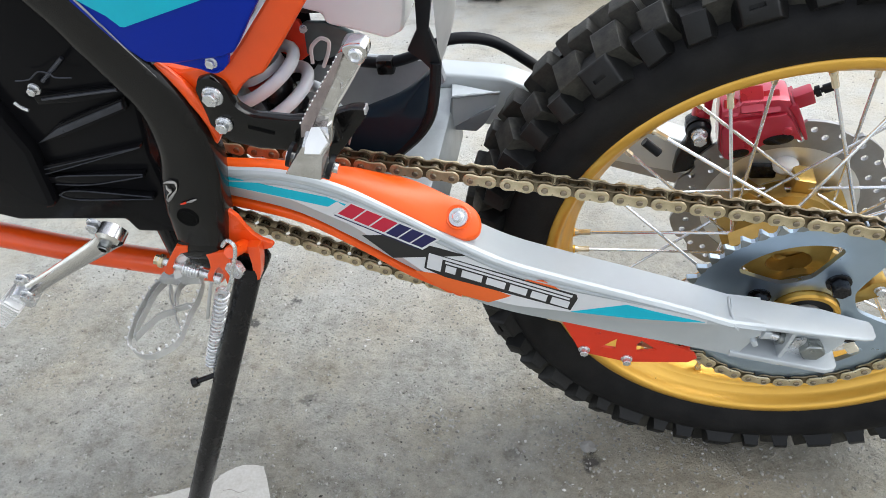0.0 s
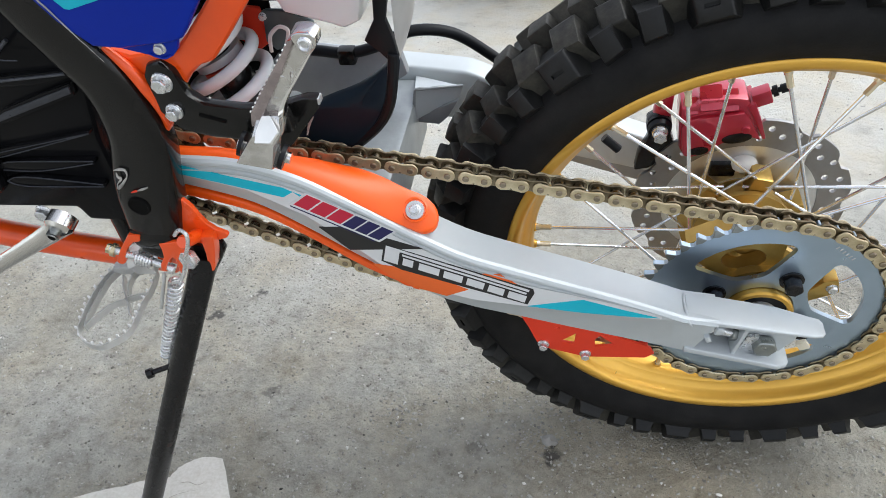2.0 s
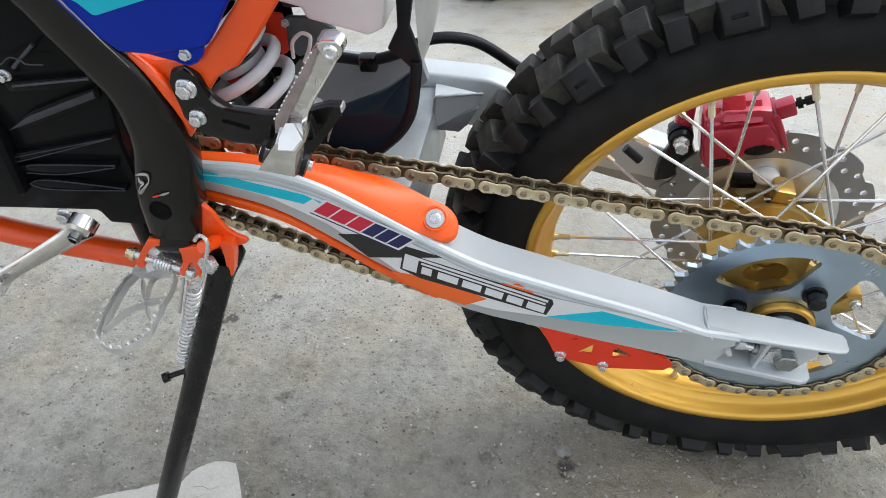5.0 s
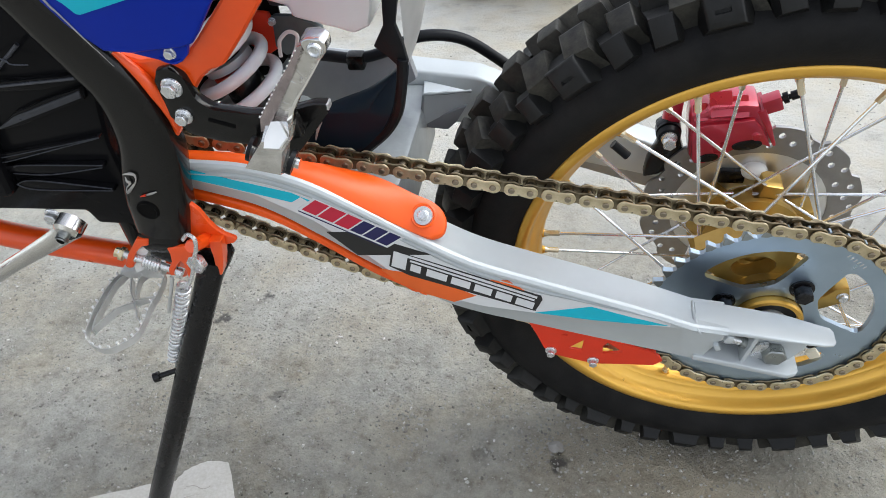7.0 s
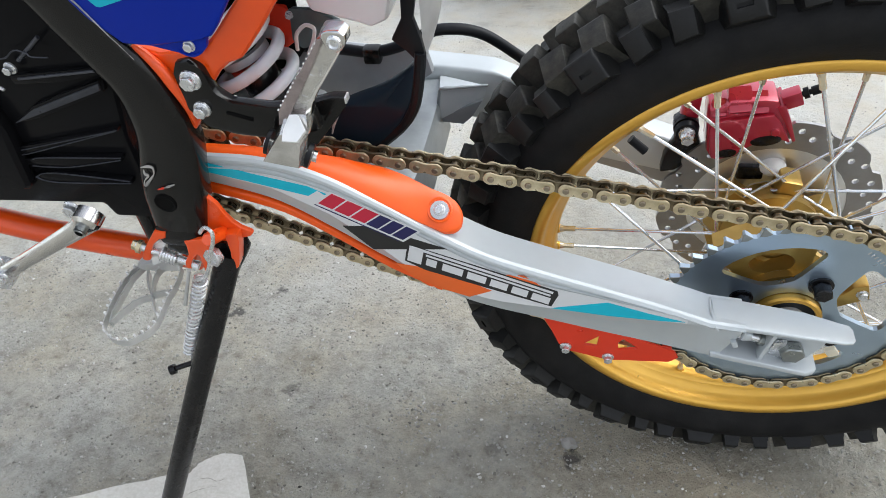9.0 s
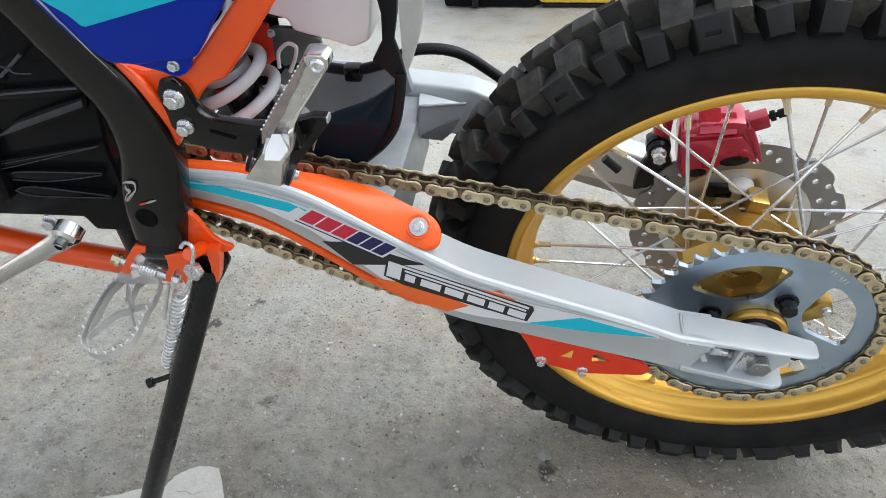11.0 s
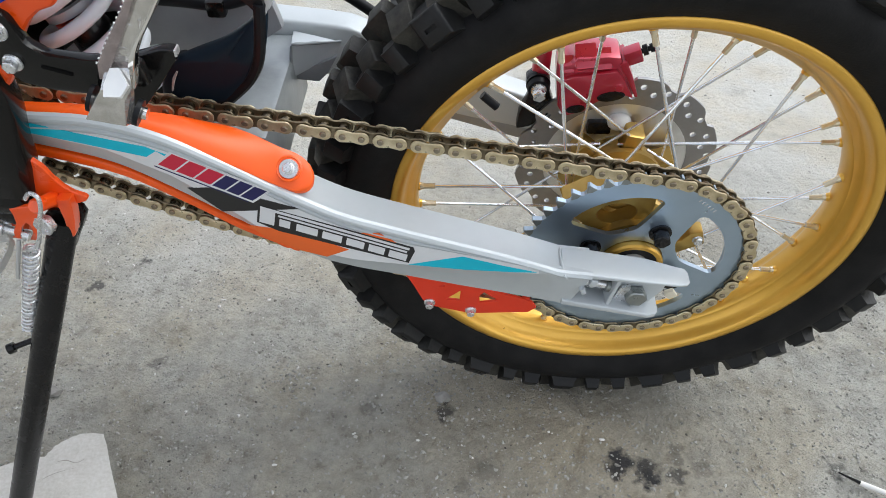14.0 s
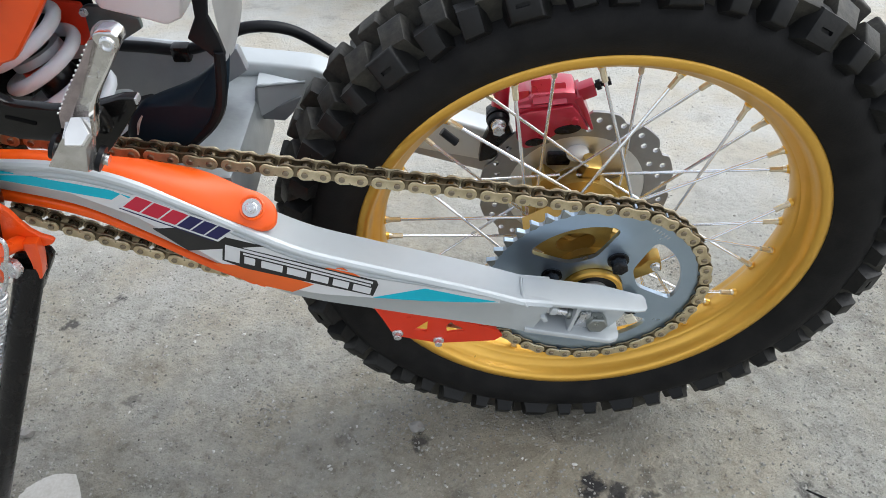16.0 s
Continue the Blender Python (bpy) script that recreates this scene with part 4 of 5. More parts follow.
        under = 110 + 0.161 * (18 - x) - 11
        lean = max(0.0, min(1.0, (x + 415) / 105))
        front = max(0.0, min(1.0, (-385 - x) / 40))
        ym = -80 - 12 * front - 10 * lean
        yi = -50 - 29 * lean
        zm = zo + 1 + 11 * lean
        zi = under * (1 - lean) + (zo + 17) * lean
        row = []
        yo = -103
        for y, z in ((yo, zo - 3), (yo + 1.5, zo), (yo * 0.5 + ym * 0.5, (zo + zm) / 2 + 1.0), (ym, zm), (ym * 0.5 + yi * 0.5, (zm + zi) / 2 + 1.5), (yi - 1, zi), (yi, zi - 3)):
            row.append(Vector((x, y, z)))
        row = [q.lerp(sum(row, Vector()) / len(row), 0.92 * (1 - math.sqrt(1 - cut * cut))) for q in row]
        rows.append([bm.verts.new(q) for q in row] + [bm.verts.new((q[0], q[1] + 1.5, q[2] - 4)) for q in reversed(row)])
    for r, s in zip(rows, rows[1:]):
        for i in range(len(r)):
            j = (i + 1) % len(r)
            bm.faces.new((r[i], r[j], s[j], s[i]))
    bm.faces.new(rows[0]), bm.faces.new(list(reversed(rows[-1])))
    part("chain_slider", bm, ORANGE_PLASTIC, arm, "orange plastic chain slider", 45)
    ax = Vector((0, -0.62, 0.78))
    c = Vector((-302, -94.5, 161.4))
    part("bolt_recess", spin_ring(c + ax * 0.2, ax, 8.4, 10.6), ORANGE_PLASTIC, arm)
    part("slider_bolt", add(rod(c - ax * 3, c + ax * 1.8, 7.6, 28), bolt(c + ax * 1.6, 4.0, 4.5, ax, 1.25)), ZINC, arm, "zinc plated bolt and washer")
    lows = curve([(x, b, 0) for x, a, b in ARM[0:6]] + [(-322, 80, 0)], 4)
    part("lower_slider", loft([(p.x, p.y - 1, p.y - 10.5, -97.5, -54) for p in sorted(lows, key=lambda v: v.x)], 2.5), ORANGE_PLASTIC, arm, "orange plastic lower chain slider")
    outer = [(-222, -10), (-214, -29), (-206, -52), (-199, -61), (-156, -73), (-96, -68), (-88, -60), (-92, -52), (-100, -47), (-146, -30), (-200, -8)]
    holes = [[(-182.5, -49.5), (-168, -51.5), (-166.5, -34)], [(-190, -28.4), (-183, -29), (-183.3, -25)], [(-147.7, -42.5), (-147, -54.5), (-127, -50), (-143, -36)]]
    guide = part("chain_guide", plate([outer] + holes, -60, -57.4), RED_PLASTIC, arm, "orange-red plastic chain guide")
    for x, z in ((-200, -54), (-157, -66), (-98, -60)):
        part("guide_spacer", rod((x, -54, z), (x, -30, z), 4.5, 12), RED_PLASTIC, guide)
    for x, z in ((-199, -55), (-156, -67)):
        part("guide_bolt", bolt((x, -60, z), 4.4, 7, (0, -1, 0), 1.4), ZINC, guide)


swingarm()


def brake():
    outer, n = [], 12
    for i in range(n * 10):
        a = 2 * math.pi * i / (n * 10)
        f = (i % 10) / 10
        r = 110 - (5.5 if f < 0.25 else (2.0 if f < 0.35 else 0.0)) + 1.0 * math.sin(f * math.pi)
        outer.append((r * math.cos(a), r * math.sin(a)))
    holes = []
    for i in range(n):
        for off, r in ((6, 101), (14, 94), (22, 101), (27, 88)):
            a = radians(30 * i + off)
            holes.append(circle(r * math.cos(a), r * math.sin(a), 3.4, 8))
    holes.append(circle(0, 0, 79, 40))
    disc = part("brake_disc", plate([outer] + holes, 103, 107), DISC, bike, "dark drilled wave brake disc")
    inner = [circle(0, 0, 80, 48)]
    inner += [circle(0, 0, 36, 24)]
    part("disc_carrier", plate(inner, 104, 106.5), DISC_INNER, disc)
    for k in range(6):
        a = radians(20 + 60 * k)
        part("disc_bolt", bolt((50 * math.cos(a), 93, 50 * math.sin(a)), 5, 6), ZINC, disc)
    cal = part("brake_caliper", prism([(-77, 118), (-77, 131), (-64, 135), (-60, 141), (-30, 144), (-18, 143), (-10, 128), (-4, 112), (2, 97), (-12, 98), (-30, 92), (-46, 78), (-66, 72), (-73, 84)], 90, 126, 6, 2), RED, bike, "red anodised brake caliper")
    part("caliper_face", prism([(-75, 112), (-73, 119), (-62, 124), (-43, 127), (-20, 131), (-12, 122), (1, 98.6), (-6, 102), (-13, 103), (-27, 98), (-40, 92), (-46, 82), (-64, 76), (-70, 83), (-73, 100)], 84.5, 92, 2.5, 2), RED, cal)
    for x, z, wide, tall in ((-51, 139.5, 21, 25), (-34, 137, 17, 22), (-68, 130, 13, 18)):
        part("caliper_rib", block((x, 97, z), (wide, 9, tall), 2.5, Matrix.Rotation(radians(-8), 3, "Y") @ Matrix.Rotation(radians(-42), 3, "X")), RED, cal)
    part("cheek", prism([(-19, 136), (-9, 120), (3, 98), (6, 99), (-3, 122), (-12, 140)], 88, 120, 2), RED, cal)
    part("pin_boss", rod((-91, 116, 108), (-90, 116, 140), 9.5, 20, 8.5), RED, cal)
    part("pad_pin", bolt((-16, 84.5, 113), 4, 3, (0, -1, 0), 1.2), RED, cal)
    part("piston_bore", prism([(-22 + 13.5 * a + 1.5 * b, 102 + 6 * b + 1.5 * a) for a, b in circle(0, 0, 1, 28)], 83.6, 86.5, 0.8), BLACK_STEEL, cal)
    part("piston_bore", prism([(-55 + 9.5 * a, 85.5 + 5 * b + 1.5 * a) for a, b in circle(0, 0, 1, 24)], 83.6, 86.5, 0.8), BLACK_STEEL, cal)
    part("banjo_block", block((-6, 98, 142), (17, 14, 15), 2, Matrix.Rotation(radians(-24), 3, "Y")), RED, cal)
    part("bleed_nipple", add(add(rod((0, 98, 145), (14, 97, 152), 2.6, 12), rod((3, 98, 146.5), (7, 97.6, 148.5), 5.4, 14)), rod((9, 97.4, 149.5), (16, 97, 153), 4.4, 14)), BLACK_RUBBER, cal)
    brk = part("caliper_bracket", prism([(-106, 106), (-96, 114), (-84, 110), (-80, 90), (-74, 74), (-80, 58), (-97, 44), (-112, 40), (-110, 62), (-102, 84)], 106, 120, 3), BLACK_STEEL, bike, "black steel caliper bracket")
    part("bracket_boot", add(add(rod((-93, 116, 100), (-93, 104, 100), 12.5, 22), rod((-93, 104, 100), (-93, 101, 100), 10.5, 22)), rod((-93, 101, 100), (-93, 96, 100), 12, 22, 10.5)), BLACK_RUBBER, brk)
    part("bracket_bolt", bolt((-93, 97, 99.5), 6.8, 13, (0, -1, 0), 1.2), ZINC, brk)
    part("sensor_bracket", block((-24, 102, 50), (26, 10, 16), 3), BLACK_STEEL, brk)
    bm = bmesh.new()
    bmesh.ops.create_uvsphere(bm, u_segments=20, v_segments=12, radius=1)
    bmesh.ops.scale(bm, vec=(13, 10, 9.5), verts=bm.verts)
    bmesh.ops.translate(bm, vec=(-4, 100, 58), verts=bm.verts)
    part("speed_sensor", bm, WHITE_PLASTIC, brk, "white plastic cap")


brake()


def frame_and_panels():
    keys = [(-600, 470, 18), (-566, 422, 18), (-532, 372, 18.5), (-519, 348, 19), (-505, 322, 19.5), (-495, 303, 20), (-490, 281, 21), (-491, 248, 23), (-502, 214, 24.5), (-508, 190, 25), (-518, 152, 21)]
    line = curve([(x, -120, z) for x, z, r in keys], 5)
    fr = part("frame", tube(line, [r for x, z, r in keys], 24, 0.68, 0.6), BLACK_GLOSS, bike, "black plastic covered frame spar", 50)
    edge = []
    for i in range(3, 24):
        d = (line[i + 1] - line[i - 1]).normalized()
        edge.append(line[i] + Vector((-d.z, 0, d.x)) * (keys[i // 5][2] - 1.2) + Vector((0, -11.5, 0)))
    # highlight along the spar's edge painted as a pale strip
    part("spar_edge", tube(edge, [0.9, 0.9, 0.8, 0.6, 0.35, 0.15], 8), EDGE_GLINT_WEAR, fr, "pale edge strip with the highlight painted in")
    # hole drawn as a raised disc, its inner shade painted black
    part("frame_hole", spin([(0.01, -137.5), (6.8, -137.6), (7.6, -138.2), (8.6, -138.1), (9.4, -136)], 24, -509, 196), CAVITY_BLACK, fr, "hole with its shade painted black")
    part("chipped_mark", tube(curve([(x, -137.6, z) for x, z in ((-514, 232), (-510, 233), (-504.5, 232.5), (-505.6, 226.3), (-511, 220.5), (-518, 214), (-516.5, 219), (-511.4, 223.8), (-513.2, 226), (-512.6, 230))], 4), [0.3, 1.2, 0.4, 1.3, 0.3, 1.2, 0.3], 8), EDGE_GLINT_WEAR, fr, "pale chipped emblem")
    part("scratch", tube([(-503, -138, 212.8), (-498.3, -138, 214.3), (-493.5, -137, 215.6)], [0.4, 1.1, 0.5], 8), EDGE_GLINT_WEAR, fr)
    part("scratch", tube([(-508.5, -138, 211), (-503.5, -138, 212.6)], [0.5, 1.0], 8), RED_PLASTIC, fr)
    part("frame_pad", block((-517, -116, 155), (38, 40, 24), 8), BLACK_GLOSS, fr)
    sub = part("subframe", prism([(-505, 338), (-492, 326), (-470, 318), (-436, 322), (-425, 332), (-392, 366), (-330, 432), (-301, 432), (-351, 382), (-376, 354), (-394, 333), (-406, 320), (-412, 313.5), (-422, 310.5), (-431, 304), (-440, 294), (-448, 284), (-458, 268), (-470, 252), (-482, 256), (-486, 290)], -122, -110, 4, 3), ORANGE, bike, "orange painted subframe")
    part("pivot_cap", rod((-541, -102, 219), (-541, -80, 219), 9.5, 24), ORANGE, sub)
    panel = part("side_panel", prism([(-520, 372), (-502, 346), (-486, 329.5), (-466, 328), (-445, 330.5), (-430, 332), (-422, 335), (-416, 341.5), (-403, 358), (-340, 432), (-470, 470), (-560, 450)], -131, -123, 3.0, 3), BLUE, bike, "blue side panel with teal flash")
    part("panel_tab", prism([(-480, 334), (-474, 327.5), (-460, 323.5), (-449, 320.5), (-442, 318.4), (-436, 320), (-430.5, 325), (-427, 334)], -127, -122.5, 1.5), BLUE, panel)
    part("tab_lip", tube(curve([(-451, -127, 323), (-446, -127.4, 320.6), (-441, -127.4, 319.6), (-436, -127.2, 321.5)], 4), 0.9, 8), BLUE, panel)
    part("teal_flash", prism([(-497, 363.5), (-491, 356.2), (-488, 355.7), (-460, 363), (-380, 384), (-400, 440), (-520, 440), (-522, 382)], -132, -131, 0.3), TEAL, panel)
    part("panel_bolt", bolt((-441.8, -127, 326.6), 3.3, 4, (0, -1, 0), 1.3), ZINC, panel)
    part("frame_rib", tube(curve([(-484, -124, 326), (-473, -125, 312), (-466, -125, 296), (-463, -124, 280), (-464, -122, 264)], 5), [2, 4, 5, 4, 2], 12), ORANGE, sub)
    brk = part("peg_hanger", prism([(-462, 306), (-458, 314), (-448, 316), (-440, 310), (-437, 292), (-428, 284), (-402, 281), (-382, 282), (-370, 278), (-368, 262), (-404, 254), (-432, 257), (-452, 263), (-462, 278)], -128, -118, 3), BLACK_GLOSS, bike, "black peg hanger bracket")
    part("hanger_arm", prism([(-400, 268), (-362, 279), (-352, 279), (-353, 271), (-380, 239), (-396, 223), (-420, 230), (-420, 262)], -113, -103, 2.5), BLACK_GLOSS, brk)
    # slot's shade drawn as a black block on the bracket
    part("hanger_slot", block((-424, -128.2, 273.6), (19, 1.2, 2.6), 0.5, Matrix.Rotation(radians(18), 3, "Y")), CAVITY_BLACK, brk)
    part("hanger_tip", block((-353, -108, 276), (3, 8, 5), 1), ZINC, brk)
    for x, z, r in ((-450, 302, 5.5), (-450, 279, 4.6)):
        part("hanger_bolt", bolt((x, -128, z), r, 7, (0, -1, 0), 1.4, 0.5), ZINC, brk)
    peg = part("folded_footrest", prism([(-341, 345), (-331, 346), (-332, 336), (-340, 325), (-348, 314.5), (-355, 305), (-360.5, 296), (-364.5, 285), (-369, 272), (-380, 262), (-391, 266), (-384, 288), (-375, 300), (-363, 316), (-350, 333)], -144, -136, 2.0, 3), CAST_CHROME, bike, "chromed folded passenger footrest")
    flange = part("serrated_flange", prism([(-345.7, 343.5), (-341.5, 344.5), (-349.3, 331), (-356.1, 319.8), (-365.3, 306.2), (-374, 293), (-379, 284), (-386, 282), (-383.1, 293.4), (-373.2, 307.8), (-363.4, 319.6), (-355.1, 330)], -149, -139, 1.0), ROSE_STEEL, peg, "dull reddish steel flange")
    part("edge_flange", prism([(-330.3, 339), (-339.2, 326.4), (-347.1, 315.9), (-354.2, 306.8), (-359.6, 298), (-363.6, 287.3), (-367.5, 286), (-365.5, 292), (-362.2, 298.5), (-357, 306), (-350, 314.6), (-342, 325), (-334, 335.5)], -147.5, -139, 0.9), CHROME, peg)
    part("footrest_head", prism([(-343.5, 345), (-341.5, 347.5), (-338, 348.4), (-331, 348.4), (-328.2, 345.5), (-328.6, 340), (-332, 335.8), (-337, 333.6), (-341, 337)], -149, -136, 2.6, 3), POLISHED, peg)
    part("head_lug", prism([(-346, 344), (-343, 347.5), (-335, 348), (-332, 346), (-332, 338), (-346, 337)], -141, -133, 2.0, 3), AXLE_STEEL, peg)
    part("footrest_end", spin([(0.01, -149.6), (2.2, -149.8), (3.2, -151), (4.2, -150.4), (5.0, -148.5)], 20, -335.2, 341.4), ZINC, peg)
    # cast webs in the pocket
    for a, b in (((-352, 325), (-347, 318)), ((-360, 318), (-353, 315)), ((-350, 320), (-353, 312)), ((-369, 302), (-361, 300.5))):
        part("cast_web", rod((a[0], -143.4, a[1]), (b[0], -143.4, b[1]), 1.2, 10, 0.5), CAST_CHROME, peg)
    for k in range(15):
        p = Vector((-382.6, -149.2, 294.5)).lerp(Vector((-347.2, -149.2, 341)), k / 14)
        part("grip_tooth", block(p, (1.0, 1.2, 1.1), 0.3, Matrix.Rotation(radians(36), 3, "Y")), TOOTH, flange)
    # polished heel: a facet turned to the sky, a shaded face and a bright lower lip
    bm = bmesh.new()
    quads = [((-384, -141, 287), (-366, -141, 286)), ((-380, -147, 290), (-366, -147, 289.5)), ((-384, -155.5, 279.5), (-364.2, -155.5, 281)), ((-388, -156.5, 274.5), (-371.5, -156.5, 272)), ((-402, -155.5, 257), (-378, -155.5, 252)), ((-398, -146, 254), (-377, -146, 248)), ((-390, -141, 274), (-372, -141, 270))]
    edges = [[bm.verts.new(q) for q in pair] for pair in quads]
    for p, q in zip(edges, edges[1:] + edges[:1]):
        bm.faces.new((p[0], p[1], q[1], q[0]))
    bm.faces.new([e[0] for e in edges]), bm.faces.new([e[1] for e in reversed(edges)])
    bevel(bm, 1.1, 2)
    part("footrest_heel", bm, CAST_CHROME, peg)
    # heel facet whose sky glint is put into a near-white steel
    bm = bmesh.new()
    lit = [bm.verts.new(v) for v in ((-376, -149.5, 291.2), (-370.5, -149.5, 291.4), (-364, -158.3, 285.6), (-371, -159.7, 277.6), (-381.4, -159.7, 277.8), (-379, -157.9, 285.2))]
    dim = [bm.verts.new(v.co - Vector((0, -1.5, 2))) for v in lit]
    bm.faces.new(lit), bm.faces.new(list(reversed(dim)))
    for i in range(6):
        bm.faces.new((lit[i], dim[i], dim[(i + 1) % 6], lit[(i + 1) % 6]))
    part("heel_facet", bm, TOOTH, peg, "polished facet with its glint painted white")
    part("pivot_rod", rod((-405, -140, 261), (-370, -140, 249.5), 4, 14), POLISHED, peg)
    for a0, a1 in (((-403, -140, 262), (-400.5, -140, 261)), ((-374, -140, 250), (-377, -140, 251.4))):
        part("washer", rod(a0, a1, 9, 20), BLACK_RUBBER, peg)
    # shock absorber
    low, top = Vector((-447, 18, 114)), Vector((-531, 18, 346))
    way = (top - low).normalized()
    side, front = Vector((-way.z, 0, way.x)) * -1, Vector((0, -1, 0))
    shock = part("shock_absorber", rod(low + way * 20, top, 15, 20), BLACK_STEEL, bike, "shock absorber with white coil spring")
    coil = []
    for i in range(24 * 7 + 1):
        lift = 62 + 23.0 * i / 24
        turn = -2 * math.pi * (lift - 123.5) / 23.0
        coil.append(low + way * lift + (side * math.cos(turn) + front * math.sin(turn)) * 33.0)
    part("shock_spring", tube(coil, 5.8, 14), SPRING_WHITE, shock, "thick white coil spring")
    part("spring_seat", rod(low + way * 46, low + way * 56, 42, 32), SILVER, shock)
    part("seat_lip", rod(low + way * 56, low + way * 72, 30, 28, 24), CAST_ALU, shock)
    part("bump_rubber", rod(low + way * 80, low + way * 112, 20, 24, 17), BLACK_STEEL, shock)
    part("red_collar", rod(low + way * 116, low + way * 121, 20, 24), RED_PLASTIC, shock, "red rubber collar")
    part("shock_collar", rod(low + way * 124, low + way * 131, 23, 24), SILVER, shock)
    # two black sheets added behind the spring for the shade of its hollow
    part("hollow_backing", prism([(-540, 180), (-474, 190), (-452, 214), (-450, 262), (-462, 300), (-520, 330)], 60, 63, 1), CAVITY_BLACK, shock)
    part("dark_backing", prism([(-560, 160), (-490, 150), (-478, 215), (-480, 300), (-540, 330)], 64, 74, 4), BLACK_STEEL, shock)


frame_and_panels()


def tail():
    part("tail_panel", prism([(-460, 345), (-423, 309), (-404, 303), (-402, 294), (-366, 284), (-356, 280), (-342, 286), (-338, 300), (-330, 340), (-300, 420), (-420, 430)], -22, 70, 6, 3), WHITE_PLASTIC, bike, "white plastic airbox side")
    part("undertray", block((-425, 70, 296), (60, 40, 60), 6), CAVITY, bike)
    flap = part("mud_flap", prism([(-330, 345), (-326, 315), (-328, 294), (-338, 277), (-328, 268), (-320, 258), (-313, 262), (-315, 278), (-319, 294), (-314, 315), (-310, 345)], -34, -28, 1.5), BLACK_RUBBER, bike, "black rubber mud flap")
    bm = bmesh.new()
    rows = []
    for i in range(9):
        t = i / 8
        row = []
        for j in range(9):
            u = j / 8
            near = Vector((-312 - 4 * t, -29, 350 - 96 * t))
            far = Vector((-304 - 24 * t ** 2.2, 30, 332 - 104 * t))
            q = near.lerp(far, u)
            row.append(bm.verts.new((q.x + 9 * math.sin(math.pi * u) * (1 - t), q.y, q.z)))
        rows.append(row)
    for r, s in zip(rows, rows[1:]):
        for j in range(8):
            bm.faces.new((r[j], r[j + 1], s[j + 1], s[j]))
    bmesh.ops.solidify(bm, geom=list(bm.faces), thickness=3)
    # sky reflection on the flap's inner face put into a pale colour
    part("flap_back", bm, SKY_SHEEN_PLASTIC, flap, "inner face with its sky reflection painted pale grey", 50)
    part("flap_edge", tube(curve([(-317, -33, 266), (-321, -33, 243), (-328, -31, 217), (-340, -27, 196), (-356, -26, 180), (-376, -26, 164)], 5), 4.6, 10), BLACK_RUBBER, flap)
    side = [Vector(p) for p in ((-394, -27, 215), (-378, -23, 220), (-356, -19, 227), (-339, -14, 236), (-328, -8, 244), (-321, -5, 251), (-321, -14, 237), (-326, -25, 215), (-335, -27, 201), (-349, -27, 185), (-374, -27, 164), (-416, -27, 166), (-412, -27, 196))]
    side = curve(side + side[:1], 3)[:-1]
    mid_p = sum(side, Vector()) / len(side)
    bm = bmesh.new()
    rows = []
    for dy, s in ((-6, 0.15), (-5.8, 0.4), (-5, 0.62), (-3.6, 0.8), (-1, 0.93), (2, 1.0), (6, 1.0)):
        rows.append([bm.verts.new(mid_p + (q - mid_p) * s + Vector((0, dy, 0))) for q in side])
    for r, s in zip(rows, rows[1:]):
        for j in range(len(r)):
            i = (j + 1) % len(r)
            bm.faces.new((r[j], r[i], s[i], s[j]))
    bm.faces.new(rows[0]), bm.faces.new(list(reversed(rows[-1])))
    part("intake_boot", bm, BOOT_RUBBER, bike, "smooth black rubber intake boot", 60)
    part("boot_seam", tube(curve([(-394.9, -33, 206.7), (-400, -33.4, 198.8), (-404.3, -33.4, 188)], 5), [0.7, 1.3, 0.6], 6), EDGE_GLINT_WEAR, bike, "pale moulding seam")
    part("intake_tray", prism([(-470, 160), (-430, 176), (-415, 180), (-405, 130), (-470, 130)], 0, 40, 3), BLACK_RUBBER, bike)
    part("brake_hose", tube(curve([(-520, 80, 215), (-470, 80, 206), (-425, 80, 202), (-394, 80, 199), (-365, 82, 205), (-332, 90, 216), (-295, 100, 208), (-262, 110, 180), (-240, 125, 150)], 6), 5.5, 12), BLACK_RUBBER, bike, "black rubber brake hose")
    part("hose_clamp", block((-394, 78, 198), (17, 13, 16), 3), BLACK_GLOSS, bike)
    part("hose_clip", tube(curve([(-443.6, 26, 233), (-442, 26, 244), (-439, 26, 250.4), (-430.4, 26, 256.7), (-423.6, 26, 253.8), (-425, 26, 247), (-428, 26, 240), (-434.5, 26, 229)], 5), 1.8, 8), TOOTH, bike)
    part("bracket_plate", prism([(-454, 259), (-449, 261), (-430, 260), (-408, 249), (-408, 240), (-433, 226), (-448, 222), (-456, 231), (-453, 251)], 46, 52, 1.5), GREEN_GREY, bike, "grey green steel bracket plate")
    part("plate_bolt", bolt((-452, 46, 256), 3.2, 4, (0, -1, 0), 1.2), ZINC, bike)
    part("liner", prism([(-490, 262), (-459, 258), (-456, 225), (-470, 216), (-490, 230)], 56, 64, 2), RED_PLASTIC, bike)


tail()


